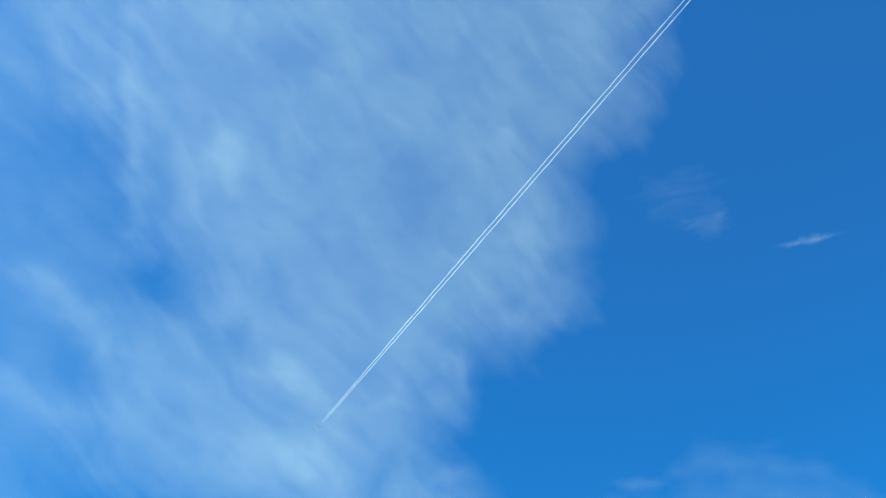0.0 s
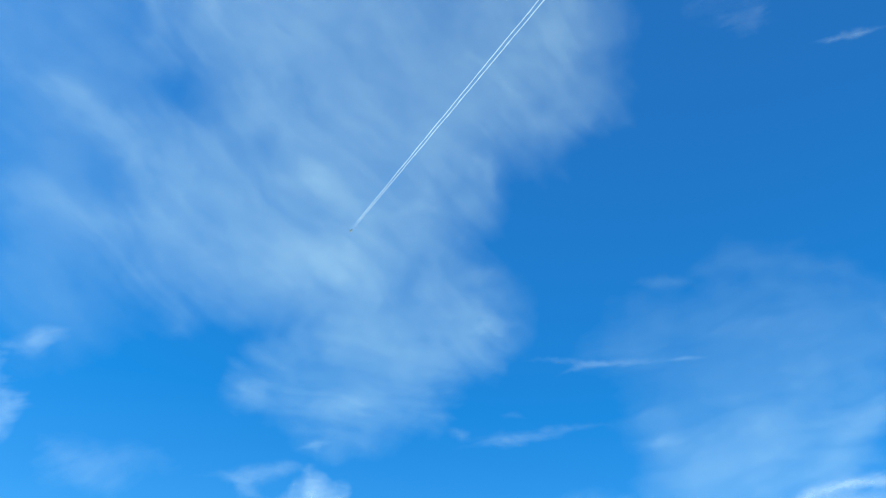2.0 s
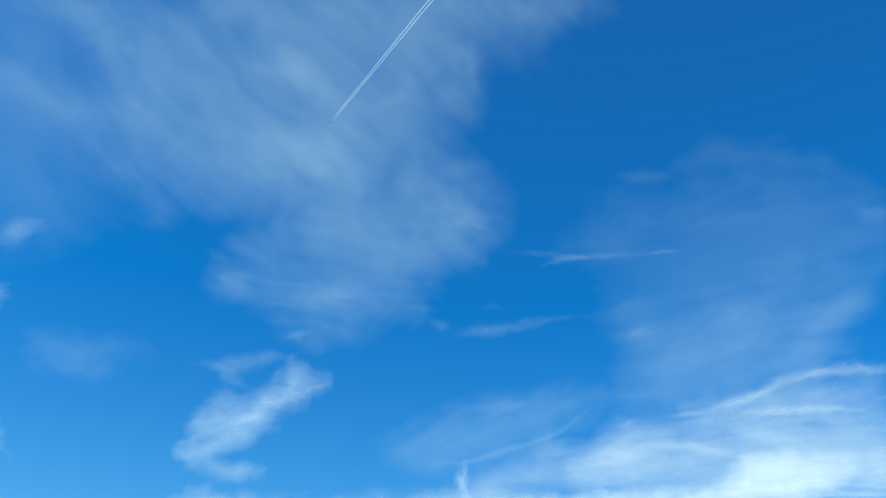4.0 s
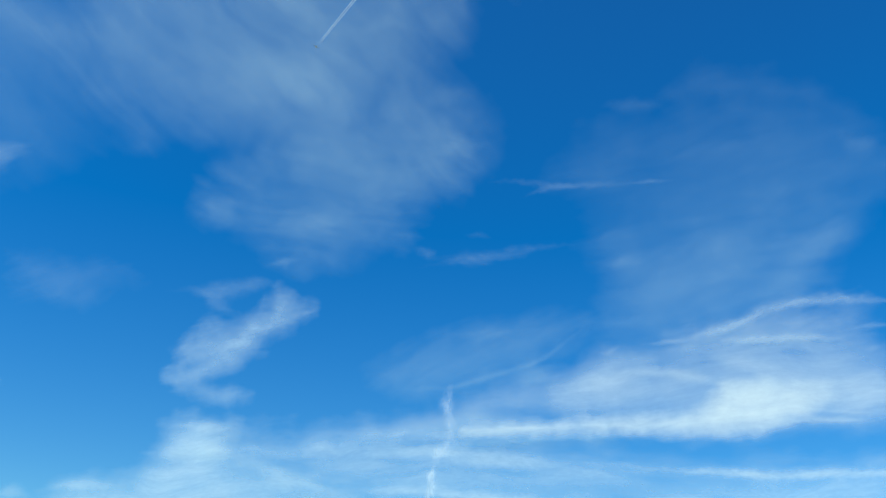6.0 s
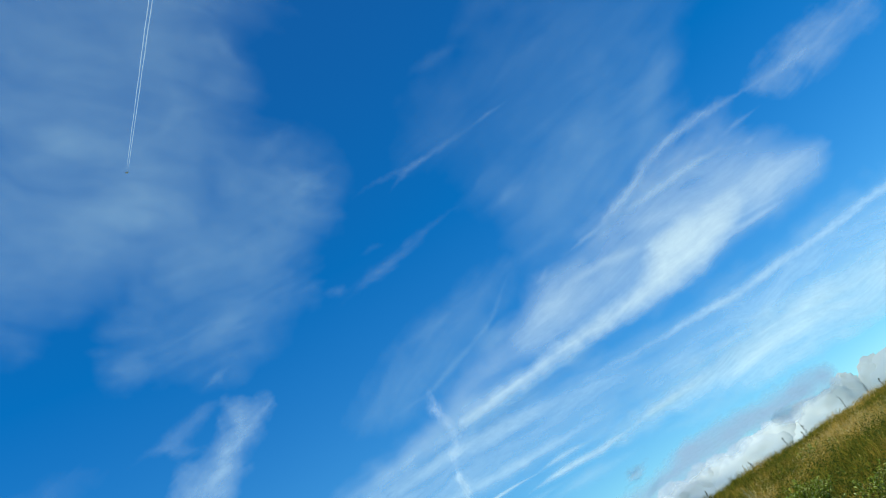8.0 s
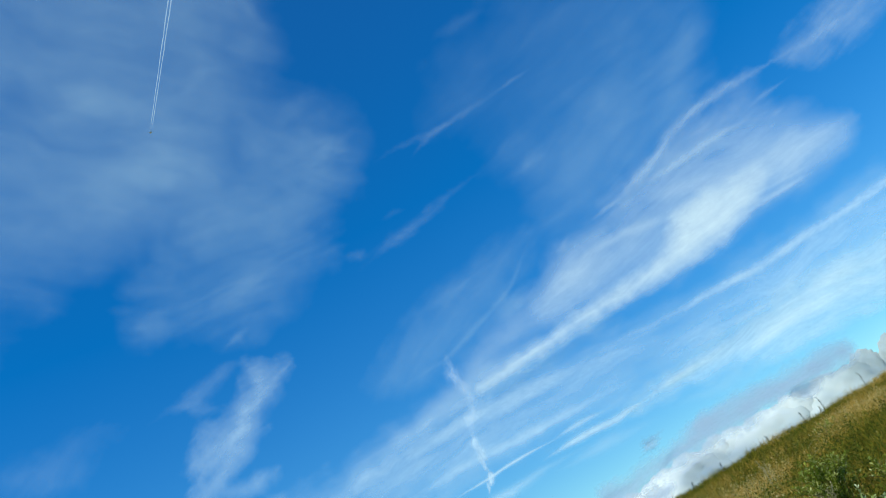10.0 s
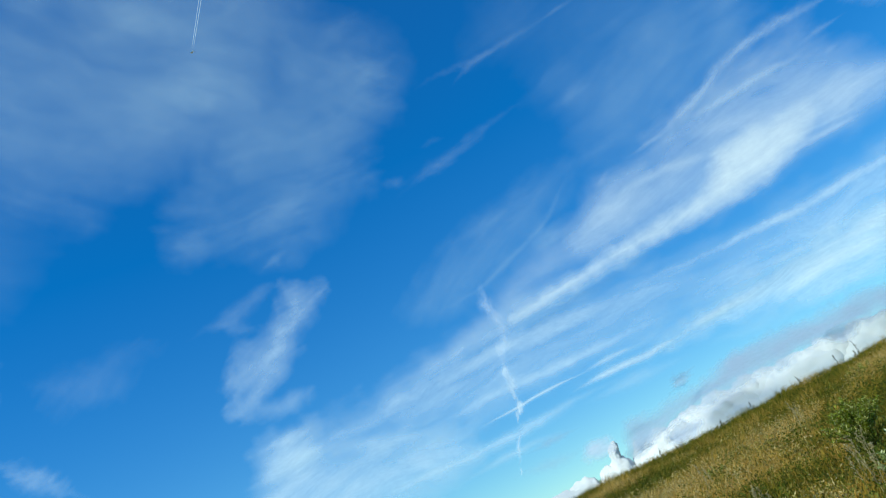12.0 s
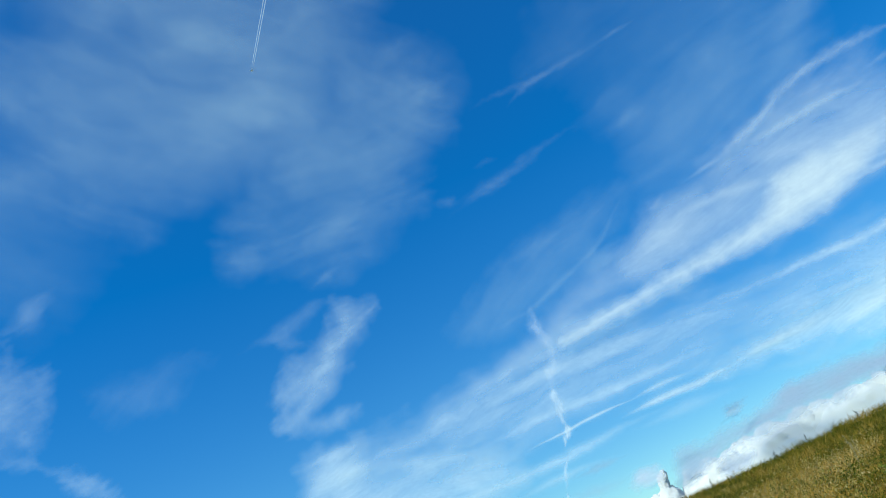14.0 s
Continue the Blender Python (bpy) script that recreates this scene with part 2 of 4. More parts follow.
def cloud(name, label, height, strokes, mat, step=0.1, rag=0.5, fibre=1.0, seed=0.0, category="cloud", group="", lay=0.0, contrast=1.7, silk=0.62, floor=0.006):
    """A thin wind-drawn cloud sheet at one height, its fibres laid at an angle to the horizon."""
    mid = sum((way(*q) for s in strokes for q in s[4]), Vector()).normalized()
    right = mid.cross(Vector((0, 0, 1))).normalized()
    above = right.cross(mid)
    flat = lambda q: tuple(math.degrees(way(*q).dot(k) / way(*q).dot(mid)) for k in (right, above))
    lines = [[flat(q) for q in s[4]] for s in strokes]
    edge = [(q[0], q[1], s[2] * 2.3 + 0.3) for s, ln in zip(strokes, lines) for q in ln]
    u0, u1 = min(q[0] - q[2] for q in edge), max(q[0] + q[2] for q in edge)
    v0, v1 = min(q[1] - q[2] for q in edge), max(q[1] + q[2] for q in edge)
    na, ne = int((u1 - u0) / step) + 2, int((v1 - v0) / step) + 2
    U, V = np.meshgrid(np.linspace(u0, u1, na), np.linspace(v0, v1, ne))
    P = np.array(mid) + np.radians(U)[..., None] * np.array(right) + np.radians(V)[..., None] * np.array(above)
    P = (P / np.linalg.norm(P, axis=-1)[..., None]).reshape(-1, 3)
    au, ev = U.ravel(), V.ravel()
    turn = radians(lay)
    bend = fractal(au / 6 + seed, ev / 6 + 3, 3) - 0.5
    lu, lv = au * math.cos(turn) + ev * math.sin(turn) + bend * 2, ev * math.cos(turn) - au * math.sin(turn) + bend * 2.2
    fibres = fractal(lu / (6.0 * fibre) + seed, lv / (0.8 * fibre) + seed, 5, 0.62)
    ripple = fractal(lu / (2.2 * fibre) + seed + 9, lv / (1.5 * fibre) + seed, 5, 0.6)
    comb = fractal(lu / (3.0 * fibre) + seed + 21, lv / (0.35 * fibre) + seed, 4, 0.6) - 0.5
    grain = np.clip(1 + contrast * 1.5 * (silk * fibres + (1 - silk) * ripple - 0.5), 0.1, 2.5)
    dens, chief = np.zeros(len(P)), []
    for si, (kind, cover, w, fade, _) in enumerate(strokes):
        big = max(w, 0.3)
        ru, rv = (0.83 * au + 0.56 * ev) / (big * 1.6), (0.83 * ev - 0.56 * au) / (big * 1.6)
        f1 = fractal(ru + seed + si * 3.1, rv + seed, 5, 0.58) - 0.5
        f2 = fractal(ru + seed + 40, rv + si * 2.3 + 9, 5, 0.58) - 0.5
        pull = comb * rag * min(w, 0.8) * 1.6
        qu, qv = au + f1 * w * rag * 1.8 + pull * math.cos(turn), ev + f2 * w * rag * 1.8 + pull * math.sin(turn)
        dist, along, within, size = to_line(qu, qv, spline(lines[si], kind == "area"))
        if kind == "area":
            depth = np.where(within, dist, -dist) + w * rag * (3.0 * (fractal(ru * 0.8 + 5, rv * 0.8 + seed, 4, 0.55) - 0.5) + 1.3 * (fibres - 0.5))
            t = np.clip((0.36 if w < 1.5 else 0.22) + depth / (3.4 * w), 0, 1)
            fall = t ** 1.4 * (2.2 - 1.2 * t)
        else:
            ends = np.clip(np.minimum(along, size - along) / (size * max(fade, 1e-3)), 0, 1) if fade > 0 else np.ones(len(P))
            ends = ends * ends * (3 - 2 * ends)
            fall = np.exp(-(dist / (w * (0.35 + 0.65 * ends))) ** 2 * 1.2) * (0.1 + 0.9 * ends)
        if cover < 0:
            dens = dens * (1 + cover * fall)
            chief.append(0 * fall)
            continue
        dens = 1 - (1 - dens) * (1 - np.clip(cover * fall * grain, 0, 0.97))
        chief.append(cover * fall)
    dens = np.clip(dens - floor, 0, 1)
    dens[P[:, 2] < max(0.036, height / 4850)] = 0
    keep = dens.reshape(ne, na) > 0.003
    quad = keep[:-1, :-1] | keep[1:, :-1] | keep[:-1, 1:] | keep[1:, 1:]
    quad &= (P[:, 2].reshape(ne, na) > max(0.034, height / 4900))[:-1, :-1]
    owner = np.where(quad, np.array(chief).argmax(0).reshape(ne, na)[:-1, :-1], -1)
    owner = one_piece(owner)
    idx = np.arange(ne * na).reshape(ne, na)
    F = np.stack([idx[:-1, :-1], idx[:-1, 1:], idx[1:, 1:], idx[1:, :-1]], -1)
    body = tagged(new(name), label, category, group)
    body.location = tuple(np.array(mid) * ((height - EYE[2]) / mid.z))
    drift = np.stack([lu / (1.9 * fibre) + seed, lv / (0.8 * fibre) + seed, 0 * lu], -1)
    for si in range(owner.max() + 1):
        mine = F[owner == si]
        if len(mine) == 0:
            continue
        used = np.unique(mine)
        remap = np.full(ne * na, -1)
        remap[used] = np.arange(len(used))
        W = P[used] * ((height - EYE[2]) / P[used][:, 2])[:, None]
        W[:, 2] += EYE[2]
        W -= np.array(body.location)
        width = strokes[min(si, len(strokes) - 1)][2]
        piece = "strand" if width < 0.5 else "wisp" if width < 1.2 else "veil"
        me = mesh_from(piece, W, remap[mine], mat, True)
        me.attributes.new("cover", "FLOAT", "POINT").data.foreach_set("value", dens[used].astype(np.float32))
        me.attributes.new("drift", "FLOAT_VECTOR", "POINT").data.foreach_set("vector", drift[used].astype(np.float32).ravel())
        new(piece, me).parent = body
    return body


# ---- the hill ----
CREST = 27.0


def ground_height(x, y):
    d = np.hypot(x, y)
    az = np.degrees(np.arctan2(x, y))
    facing = np.exp(-(np.abs(az - 14) / 85) ** 4)
    el = 2.15 + 0.012 * (az - 14) * np.exp(-(np.abs(az - 14) / 40) ** 2)
    top = (1.6 + CREST * np.tan(np.radians(el)) - 0.28) * facing
    t = d / CREST
    rise = np.where(t < 1, top * (0.25 * t + 0.75 * t * t * (1.6 - 0.6 * t)), top * np.exp(-((np.maximum(t, 1) - 1) * 1.1) ** 2))
    far = np.where(t > 1, -0.02 * np.maximum(d - CREST, 0) * np.exp(-d / 900), 0)
    lumps = 0.22 * (fractal(x / 5.0 + 31, y / 5.0 + 12, 3) - 0.5) * np.exp(-d / 120)
    fade = np.clip(d / 3, 0, 1)
    return rise + far + lumps * fade


rings = np.concatenate([np.linspace(0.0, 48, 97)[1:], np.geomspace(49, 4900, 46)])
turns = np.radians(np.arange(0, 360, 2.0))
gx, gy = rings[:, None] * np.sin(turns), rings[:, None] * np.cos(turns)
gz = ground_height(gx, gy)
verts = [(0, 0, float(ground_height(np.array(0.0), np.array(0.0))))] + list(np.stack([gx, gy, gz], -1).reshape(-1, 3))
faces, nt = [], len(turns)
for j in range(nt):
    faces.append((0, 1 + (j + 1) % nt, 1 + j))
for i in range(len(rings) - 1):
    for j in range(nt):
        a, b2 = 1 + i * nt + j, 1 + i * nt + (j + 1) % nt
        faces.append((a, b2, b2 + nt, a + nt))
tagged(new("ground", mesh_from("ground", verts, faces, soil_mat, True)),
       "grassy hillside with brown soil, rising to a low crest", "hill", kind="structure")


def grass(name, label, n, az0, az1, d0, d1, tall, wide, seed):
    rs = np.random.RandomState(seed)
    az = np.radians(rs.uniform(az0, az1, n))
    d = np.sqrt(rs.uniform(d0 ** 2, d1 ** 2, n))
    x, y = d * np.sin(az), d * np.cos(az)
    clump = fractal(x / 0.8 + 3, y / 0.8 + 8, 4, 0.65)
    z = ground_height(x, y) - 0.02
    hgt = tall * rs.uniform(0.55, 1.15, n) * (0.2 + 1.6 * clump)
    dry = np.clip(5.0 * (fractal(x / 2.4 + 51, y / 2.4 + 20, 5, 0.65) - 0.5) + 0.64 - 0.4 * np.clip((np.degrees(az) - 16.5) / 3, 0, 1) * np.clip((16 - d) / 3, 0, 1) + 0.02 * (12 - np.degrees(az)) - 0.26 * np.clip((d - 22) / 4, 0, 1) + rs.normal(0, 0.12, n), 0, 1)
    lean = rs.uniform(0.1, 0.75, n) * hgt
    la = rs.uniform(0, 2 * np.pi, n)
    lx, ly = np.cos(la) * lean, np.sin(la) * lean
    ta = rs.uniform(0, np.pi, n)
    w = wide * rs.uniform(0.6, 1.3, n)
    tx, ty = np.cos(ta) * w / 2, np.sin(ta) * w / 2
    root = np.stack([x, y, z], -1)
    mid = root + np.stack([lx * 0.35, ly * 0.35, hgt * 0.6], -1)
    tip = root + np.stack([lx, ly, hgt], -1)
    side = np.stack([tx, ty, 0 * tx], -1)
    V = np.stack([root - side, root + side, mid - side * 0.8, mid + side * 0.8, tip], 1).reshape(-1, 3)
    base = (np.arange(n) * 5)[:, None]
    loops = np.concatenate([base + [0, 1, 3], base + [0, 3, 2], base + [2, 3, 4]], 1).ravel()
    me = bpy.data.meshes.new(name)
    me.vertices.add(5 * n)
    me.vertices.foreach_set("co", V.astype(np.float32).ravel())
    me.loops.add(9 * n)
    me.loops.foreach_set("vertex_index", loops.astype(np.int32))
    me.polygons.add(3 * n)
    me.polygons.foreach_set("loop_start", np.arange(0, 9 * n, 3, dtype=np.int32))
    me.update(calc_edges=True)
    at = me.attributes.new("dryness", "FLOAT", "POINT")
    at.data.foreach_set("value", np.repeat(dry, 5).astype(np.float32))
    me.materials.append(grass_mat)
    return tagged(new(name, me), label, "grass", kind="stuff")


grass("meadow_grass", "tall tangled meadow grass, olive green and straw gold", 230000, -14, 46, 6.5, 31, 0.33, 0.011, 3)
grass("rough_grass", "rough tufted grass covering the rest of the hill", 90000, 46, 346, 2.0, 34, 0.34, 0.022, 4)

def herbs(name, label, n, az0, az1, d0, d1, seed):
    """Small leaves and seed heads scattered through the upper grass, in tufts."""
    rs = np.random.RandomState(seed)
    tufts = n // 14
    ta = np.radians(rs.uniform(az0, az1, tufts))
    td = np.sqrt(rs.uniform(d0 ** 2, d1 ** 2, tufts))
    tx, ty = td * np.sin(ta), td * np.cos(ta)
    tall = rs.uniform(0.16, 0.5, tufts) * (1 - 0.45 * np.clip((td - 21) / 4, 0, 1))
    dryt = np.clip(4.6 * (fractal(tx / 2.4 + 51, ty / 2.4 + 20, 5, 0.65) - 0.5) + 0.56 - 0.4 * np.clip((np.degrees(ta) - 16.5) / 3, 0, 1) * np.clip((16 - td) / 3, 0, 1) + 0.02 * (12 - np.degrees(ta)) - 0.3 * np.clip((td - 22) / 4, 0, 1) + rs.normal(0, 0.24, tufts), 0, 1)
    x = np.repeat(tx, 14) + rs.normal(0, 0.05, tufts * 14)
    y = np.repeat(ty, 14) + rs.normal(0, 0.05, tufts * 14)
    z = ground_height(x, y) + np.repeat(tall, 14) * rs.uniform(0.25, 1.0, tufts * 14)
    c = np.stack([x, y, z], -1)
    m = len(c)
    ax = rs.normal(0, 1, (m, 3)) + np.array([0, 0, 0.7])
    ax /= np.linalg.norm(ax, axis=1)[:, None]
    sd = np.cross(ax, rs.normal(0, 1, (m, 3)))
    sd /= np.linalg.norm(sd, axis=1)[:, None]
    ln = rs.uniform(0.025, 0.065, m)[:, None]
    wd = rs.uniform(0.006, 0.013, m)[:, None]
    V = np.stack([c, c + ax * ln * 0.5 + sd * wd, c + ax * ln, c + ax * ln * 0.5 - sd * wd], 1).reshape(-1, 3)
    me = bpy.data.meshes.new(name)
    me.vertices.add(4 * m)
    me.vertices.foreach_set("co", V.astype(np.float32).ravel())
    me.loops.add(4 * m)
    me.loops.foreach_set("vertex_index", np.arange(4 * m, dtype=np.int32))
    me.polygons.add(m)
    me.polygons.foreach_set("loop_start", np.arange(0, 4 * m, 4, dtype=np.int32))
    me.update(calc_edges=True)
    me.attributes.new("dryness", "FLOAT", "POINT").data.foreach_set("value", np.repeat(np.repeat(dryt, 14), 4).astype(np.float32))
    me.materials.append(herb_mat)
    return tagged(new(name, me), label, "grass", kind="stuff")


herbs("meadow_herbs", "small leafy weeds and dry seed heads in the grass", 250000, -12, 44, 7, 29, 8)

# ---- clouds ----
cloud("cirrus_veil", "wide thin white cirrus veil with ragged streaked edges", 1450, (
    patch(0.155, 2.2, (35.60, 69.82), (26.39, 60.07), (22.63, 55.69), (16.47, 53.57), (14.73, 49.40), (13.75, 45.16), (8.81, 42.89), (5.39, 41.49), (3.33, 39.77), (2.71, 37.59), (4.14, 35.08), (4.83, 32.74), (3.39, 30.74), (-0.66, 28.77), (-7.15, 28.23), (-14.23, 29.06), (-20.34, 29.51), (-23.48, 31.80), (-25.51, 34.49), (-27.43, 38.13), (-23.69, 42.92), (-28.09, 45.32), (-33.35, 49.57), (-43.01, 52.39), (-53.41, 57.42), (-27.84, 73.18)),
    patch(0.08, 3.0, (-59.22, 52.60), (-42.14, 63.62), (-35.25, 52.35), (-42.66, 46.03), (-50.10, 42.18)),
    patch(0.085, 3.2, (-48.87, 45.10), (-35.25, 52.35), (-22.41, 43.28), (-20.46, 29.72), (-32.00, 26.52)),
    stroke(0.10, 1.2, 0.4, (-35.82, 40.10), (-31.61, 40.12), (-26.61, 38.69), (-22.87, 38.10)),
    stroke(0.08, 1.6, 0.4, (-35.47, 32.94), (-30.00, 34.20), (-25.80, 33.69), (-22.73, 33.07)),
    stroke(0.10, 1.2, 0.5, (-15.85, 39.15), (-11.78, 39.42), (-7.25, 37.85)),
    stroke(0.07, 3.0, 0.4, (-11.22, 39.08), (-9.27, 35.14), (-10.85, 31.52)),
    stroke(0.08, 1.6, 0.5, (-25.71, 54.05), (-22.59, 50.73), (-21.93, 48.63)),
    stroke(0.07, 0.8, 0.4, (-40.99, 58.36), (-32.93, 52.08), (-27.26, 45.21), (-22.10, 44.10)),
    stroke(0.05, 2.2, 0.4, (-35.62, 58.95), (-27.31, 59.30), (-18.99, 61.90)),
    stroke(0.05, 1.0, 0.5, (5.36, 49.59), (9.26, 49.71), (12.22, 49.04)),
    stroke(0.05, 1.4, 0.5, (5.38, 44.35), (9.43, 44.84), (12.55, 45.60)),
    stroke(0.06, 0.9, 0.5, (4.34, 57.14), (5.98, 56.25), (7.86, 55.33)),
    stroke(0.08, 0.6, 0.5, (0.25, 42.48), (2.25, 41.78), (2.84, 39.67)),
    stroke(0.06, 0.5, 0.5, (-5.70, 38.02), (-3.34, 38.88), (-1.00, 38.60)),
    stroke(0.05, 1.3, 0.5, (-15.47, 29.21), (-12.86, 28.39), (-10.27, 27.51)),
    stroke(0.06, 2.0, 0.5, (-17.67, 32.76), (-11.28, 34.58), (-7.32, 37.28)),
    stroke(-0.35, 1.4, 0.5, (-19.92, 41.17), (-17.51, 40.96), (-14.17, 40.86)),
    stroke(-0.25, 2.6, 0.4, (-7.27, 57.08), (-4.22, 52.65), (-4.25, 47.17)),
    stroke(-0.35, 1.3, 0.5, (-5.65, 32.17), (-3.71, 33.98), (-2.68, 36.60)),
    stroke(-0.45, 0.9, 0.5, (-21.95, 41.59), (-24.52, 42.18), (-28.74, 43.26)),
    stroke(-0.20, 2.6, 0.5, (-13.82, 52.57), (-10.09, 48.71), (-9.55, 45.12)),), veil_ice, 0.17, 0.6, 1.8, 1.0, lay=-36, contrast=0.72, silk=0.4)
cloud("cirrus_veil", "ragged lower lobe of thin cirrus ending in a point", 1380, (
    patch(0.12, 1.4, (-14.30, 26.04), (-11.71, 24.84), (-8.57, 23.50), (-6.11, 23.83), (-1.96, 25.15), (-0.15, 27.38), (2.18, 29.63), (0.83, 31.37), (-6.36, 31.19), (-9.74, 29.00)),
    stroke(0.07, 1.0, 0.5, (-10.92, 24.78), (-7.56, 25.71), (-3.32, 26.81)),
    stroke(0.07, 0.7, 0.5, (0.85, 31.01), (3.36, 31.64), (5.26, 32.03)),
    stroke(0.05, 0.7, 0.5, (-0.65, 34.00), (1.95, 34.66), (4.13, 35.44)),
    stroke(0.09, 0.25, 0.5, (-9.98, 22.81), (-9.08, 23.09), (-7.62, 23.53)),
    stroke(0.04, 0.8, 0.5, (-15.46, 26.02), (-13.43, 25.65), (-11.27, 24.56)),), veil_ice, 0.1, 0.7, 1.2, 2.0, lay=-8, contrast=0.8, silk=0.45)
cloud("cirrus_streak", "faint narrow cirrus streak with a forked tail", 1300, (
    stroke(0.045, 0.24, 0.5, (3.03, 29.01), (6.71, 29.50), (10.34, 29.15), (13.53, 29.18), (16.27, 29.20), (18.96, 29.19)),
    stroke(0.06, 0.16, 0.5, (15.09, 29.13), (16.66, 29.20), (18.57, 29.12)),
    stroke(0.045, 0.22, 0.5, (7.30, 28.23), (8.72, 28.83), (10.74, 29.14), (13.13, 29.20)),), ice, 0.07, 0.9, 0.5, 2.0, group="cirrus streaks")
cloud("cirrus_streak", "faint curved cirrus streak with a blunt end", 1200, (
    stroke(0.06, 0.34, 0.5, (-0.46, 23.51), (2.79, 24.22), (5.50, 24.61), (8.60, 25.16), (12.45, 25.62)),
    stroke(0.045, 0.4, 0.5, (-0.19, 25.09), (1.02, 24.63), (2.21, 24.27)),
    stroke(0.04, 0.5, 0.5, (1.21, 24.64), (3.56, 24.39), (6.66, 24.98)),
    stroke(0.03, 0.25, 0.5, (3.33, 25.70), (4.51, 25.98), (5.89, 25.76)),), ice, 0.07, 0.8, 0.5, 3.0, group="cirrus streaks")
cloud("cirrus_streak", "tiny bright cirrus wisp alone in deep blue", 1900, (
    stroke(0.09, 0.24, 0.5, (30.00, 46.37), (33.06, 46.20), (36.17, 45.84)),
    stroke(0.03, 1.1, 0.5, (23.45, 49.62), (25.56, 48.90), (28.12, 48.22)),
    stroke(0.02, 2.2, 0.5, (17.92, 53.42), (23.38, 50.89), (30.20, 51.38)),), ice, 0.09, 0.9, 0.5, 4.0, group="cirrus streaks")
cloud("cirrus_haze", "very thin arched veil of cirrus haze", 1420, (
    patch(0.075, 2.2, (10.33, 30.02), (12.47, 31.93), (17.58, 33.64), (23.34, 34.26), (28.11, 33.06), (31.86, 31.00), (36.04, 27.97), (34.83, 25.98), (30.62, 26.08), (28.33, 24.45), (26.89, 22.33), (23.98, 20.97), (16.84, 19.04), (13.00, 20.48), (12.13, 25.36), (11.09, 28.57)),
    patch(0.115, 2.0, (14.03, 24.95), (21.24, 25.91), (28.35, 26.10), (26.73, 22.34), (24.03, 21.29), (16.91, 19.71), (13.80, 21.49)),
    stroke(0.025, 0.7, 0.5, (14.21, 33.10), (18.91, 34.43), (23.77, 34.44), (28.13, 33.16), (31.73, 30.52)),
    stroke(0.06, 0.6, 0.5, (29.02, 30.69), (30.56, 29.74), (32.48, 29.21)),
    stroke(0.04, 0.5, 0.5, (13.02, 34.05), (15.55, 34.08), (18.38, 33.50)),
    stroke(0.07, 1.0, 0.35, (21.64, 21.32), (25.09, 22.38), (27.93, 24.60), (30.45, 26.96)),
    stroke(0.05, 0.35, 0.5, (13.01, 23.86), (14.74, 24.23), (16.60, 24.15)),
    stroke(0.04, 0.6, 0.5, (18.05, 30.70), (21.58, 30.72), (25.05, 30.98)),), veil_ice, 0.14, 0.7, 1.9, 5.0, lay=6, contrast=0.75, silk=0.5)
cloud("cirrus_plume", "bright white cirrus plume drawn out like a feather", 500, (
    patch(0.90, 0.44, (4.07, 13.64), (9.03, 14.15), (13.52, 14.50), (17.05, 14.68), (19.38, 15.12), (20.43, 16.35), (21.95, 16.58), (24.40, 16.19), (26.88, 15.63), (25.06, 14.51), (23.29, 13.91), (21.31, 13.54), (18.45, 13.61), (14.30, 13.71), (9.13, 13.61), (5.27, 13.54)),
    patch(0.38, 0.85, (22.20, 16.03), (26.06, 16.76), (28.89, 16.18), (32.10, 14.97), (29.72, 14.09), (26.40, 14.41), (23.49, 14.32)),
    patch(0.36, 1.0, (9.97, 15.70), (12.84, 17.84), (15.89, 18.14), (19.01, 19.18), (22.30, 19.80), (26.12, 19.71), (28.44, 18.86), (30.51, 17.27), (31.89, 14.93), (28.66, 14.24), (25.56, 14.37), (21.47, 13.77), (15.36, 14.04)),
    stroke(0.36, 0.38, 0.5, (13.37, 17.31), (16.66, 17.33), (18.63, 17.04), (21.52, 16.27)),
    stroke(0.22, 0.55, 0.5, (18.75, 18.49), (21.75, 17.82), (24.93, 16.92)),
    stroke(0.30, 0.20, 0.4, (23.63, 14.22), (26.60, 14.14), (29.21, 13.92)),
    stroke(0.18, 0.14, 0.5, (25.49, 14.84), (27.69, 14.53), (29.21, 14.46)),
    stroke(0.14, 0.2, 0.5, (12.70, 18.61), (13.52, 18.58), (14.34, 19.07)),
    patch(0.28, 0.8, (3.83, 14.84), (7.66, 16.64), (11.11, 17.26), (13.23, 18.45), (15.91, 17.40), (13.00, 15.14), (8.21, 14.56)),
    stroke(0.22, 0.7, 0.4, (-1.77, 13.38), (2.60, 14.01), (5.99, 14.23), (9.26, 14.24)),
    stroke(0.13, 0.5, 0.5, (-5.77, 12.80), (-2.02, 13.09), (2.22, 13.32), (5.18, 13.38)),
    stroke(-0.30, 0.30, 0.5, (23.83, 18.33), (25.03, 18.22), (26.50, 17.94)),), plume_ice, 0.06, 0.35, 1.0, 6.0, lay=4, contrast=0.6, silk=0.75)
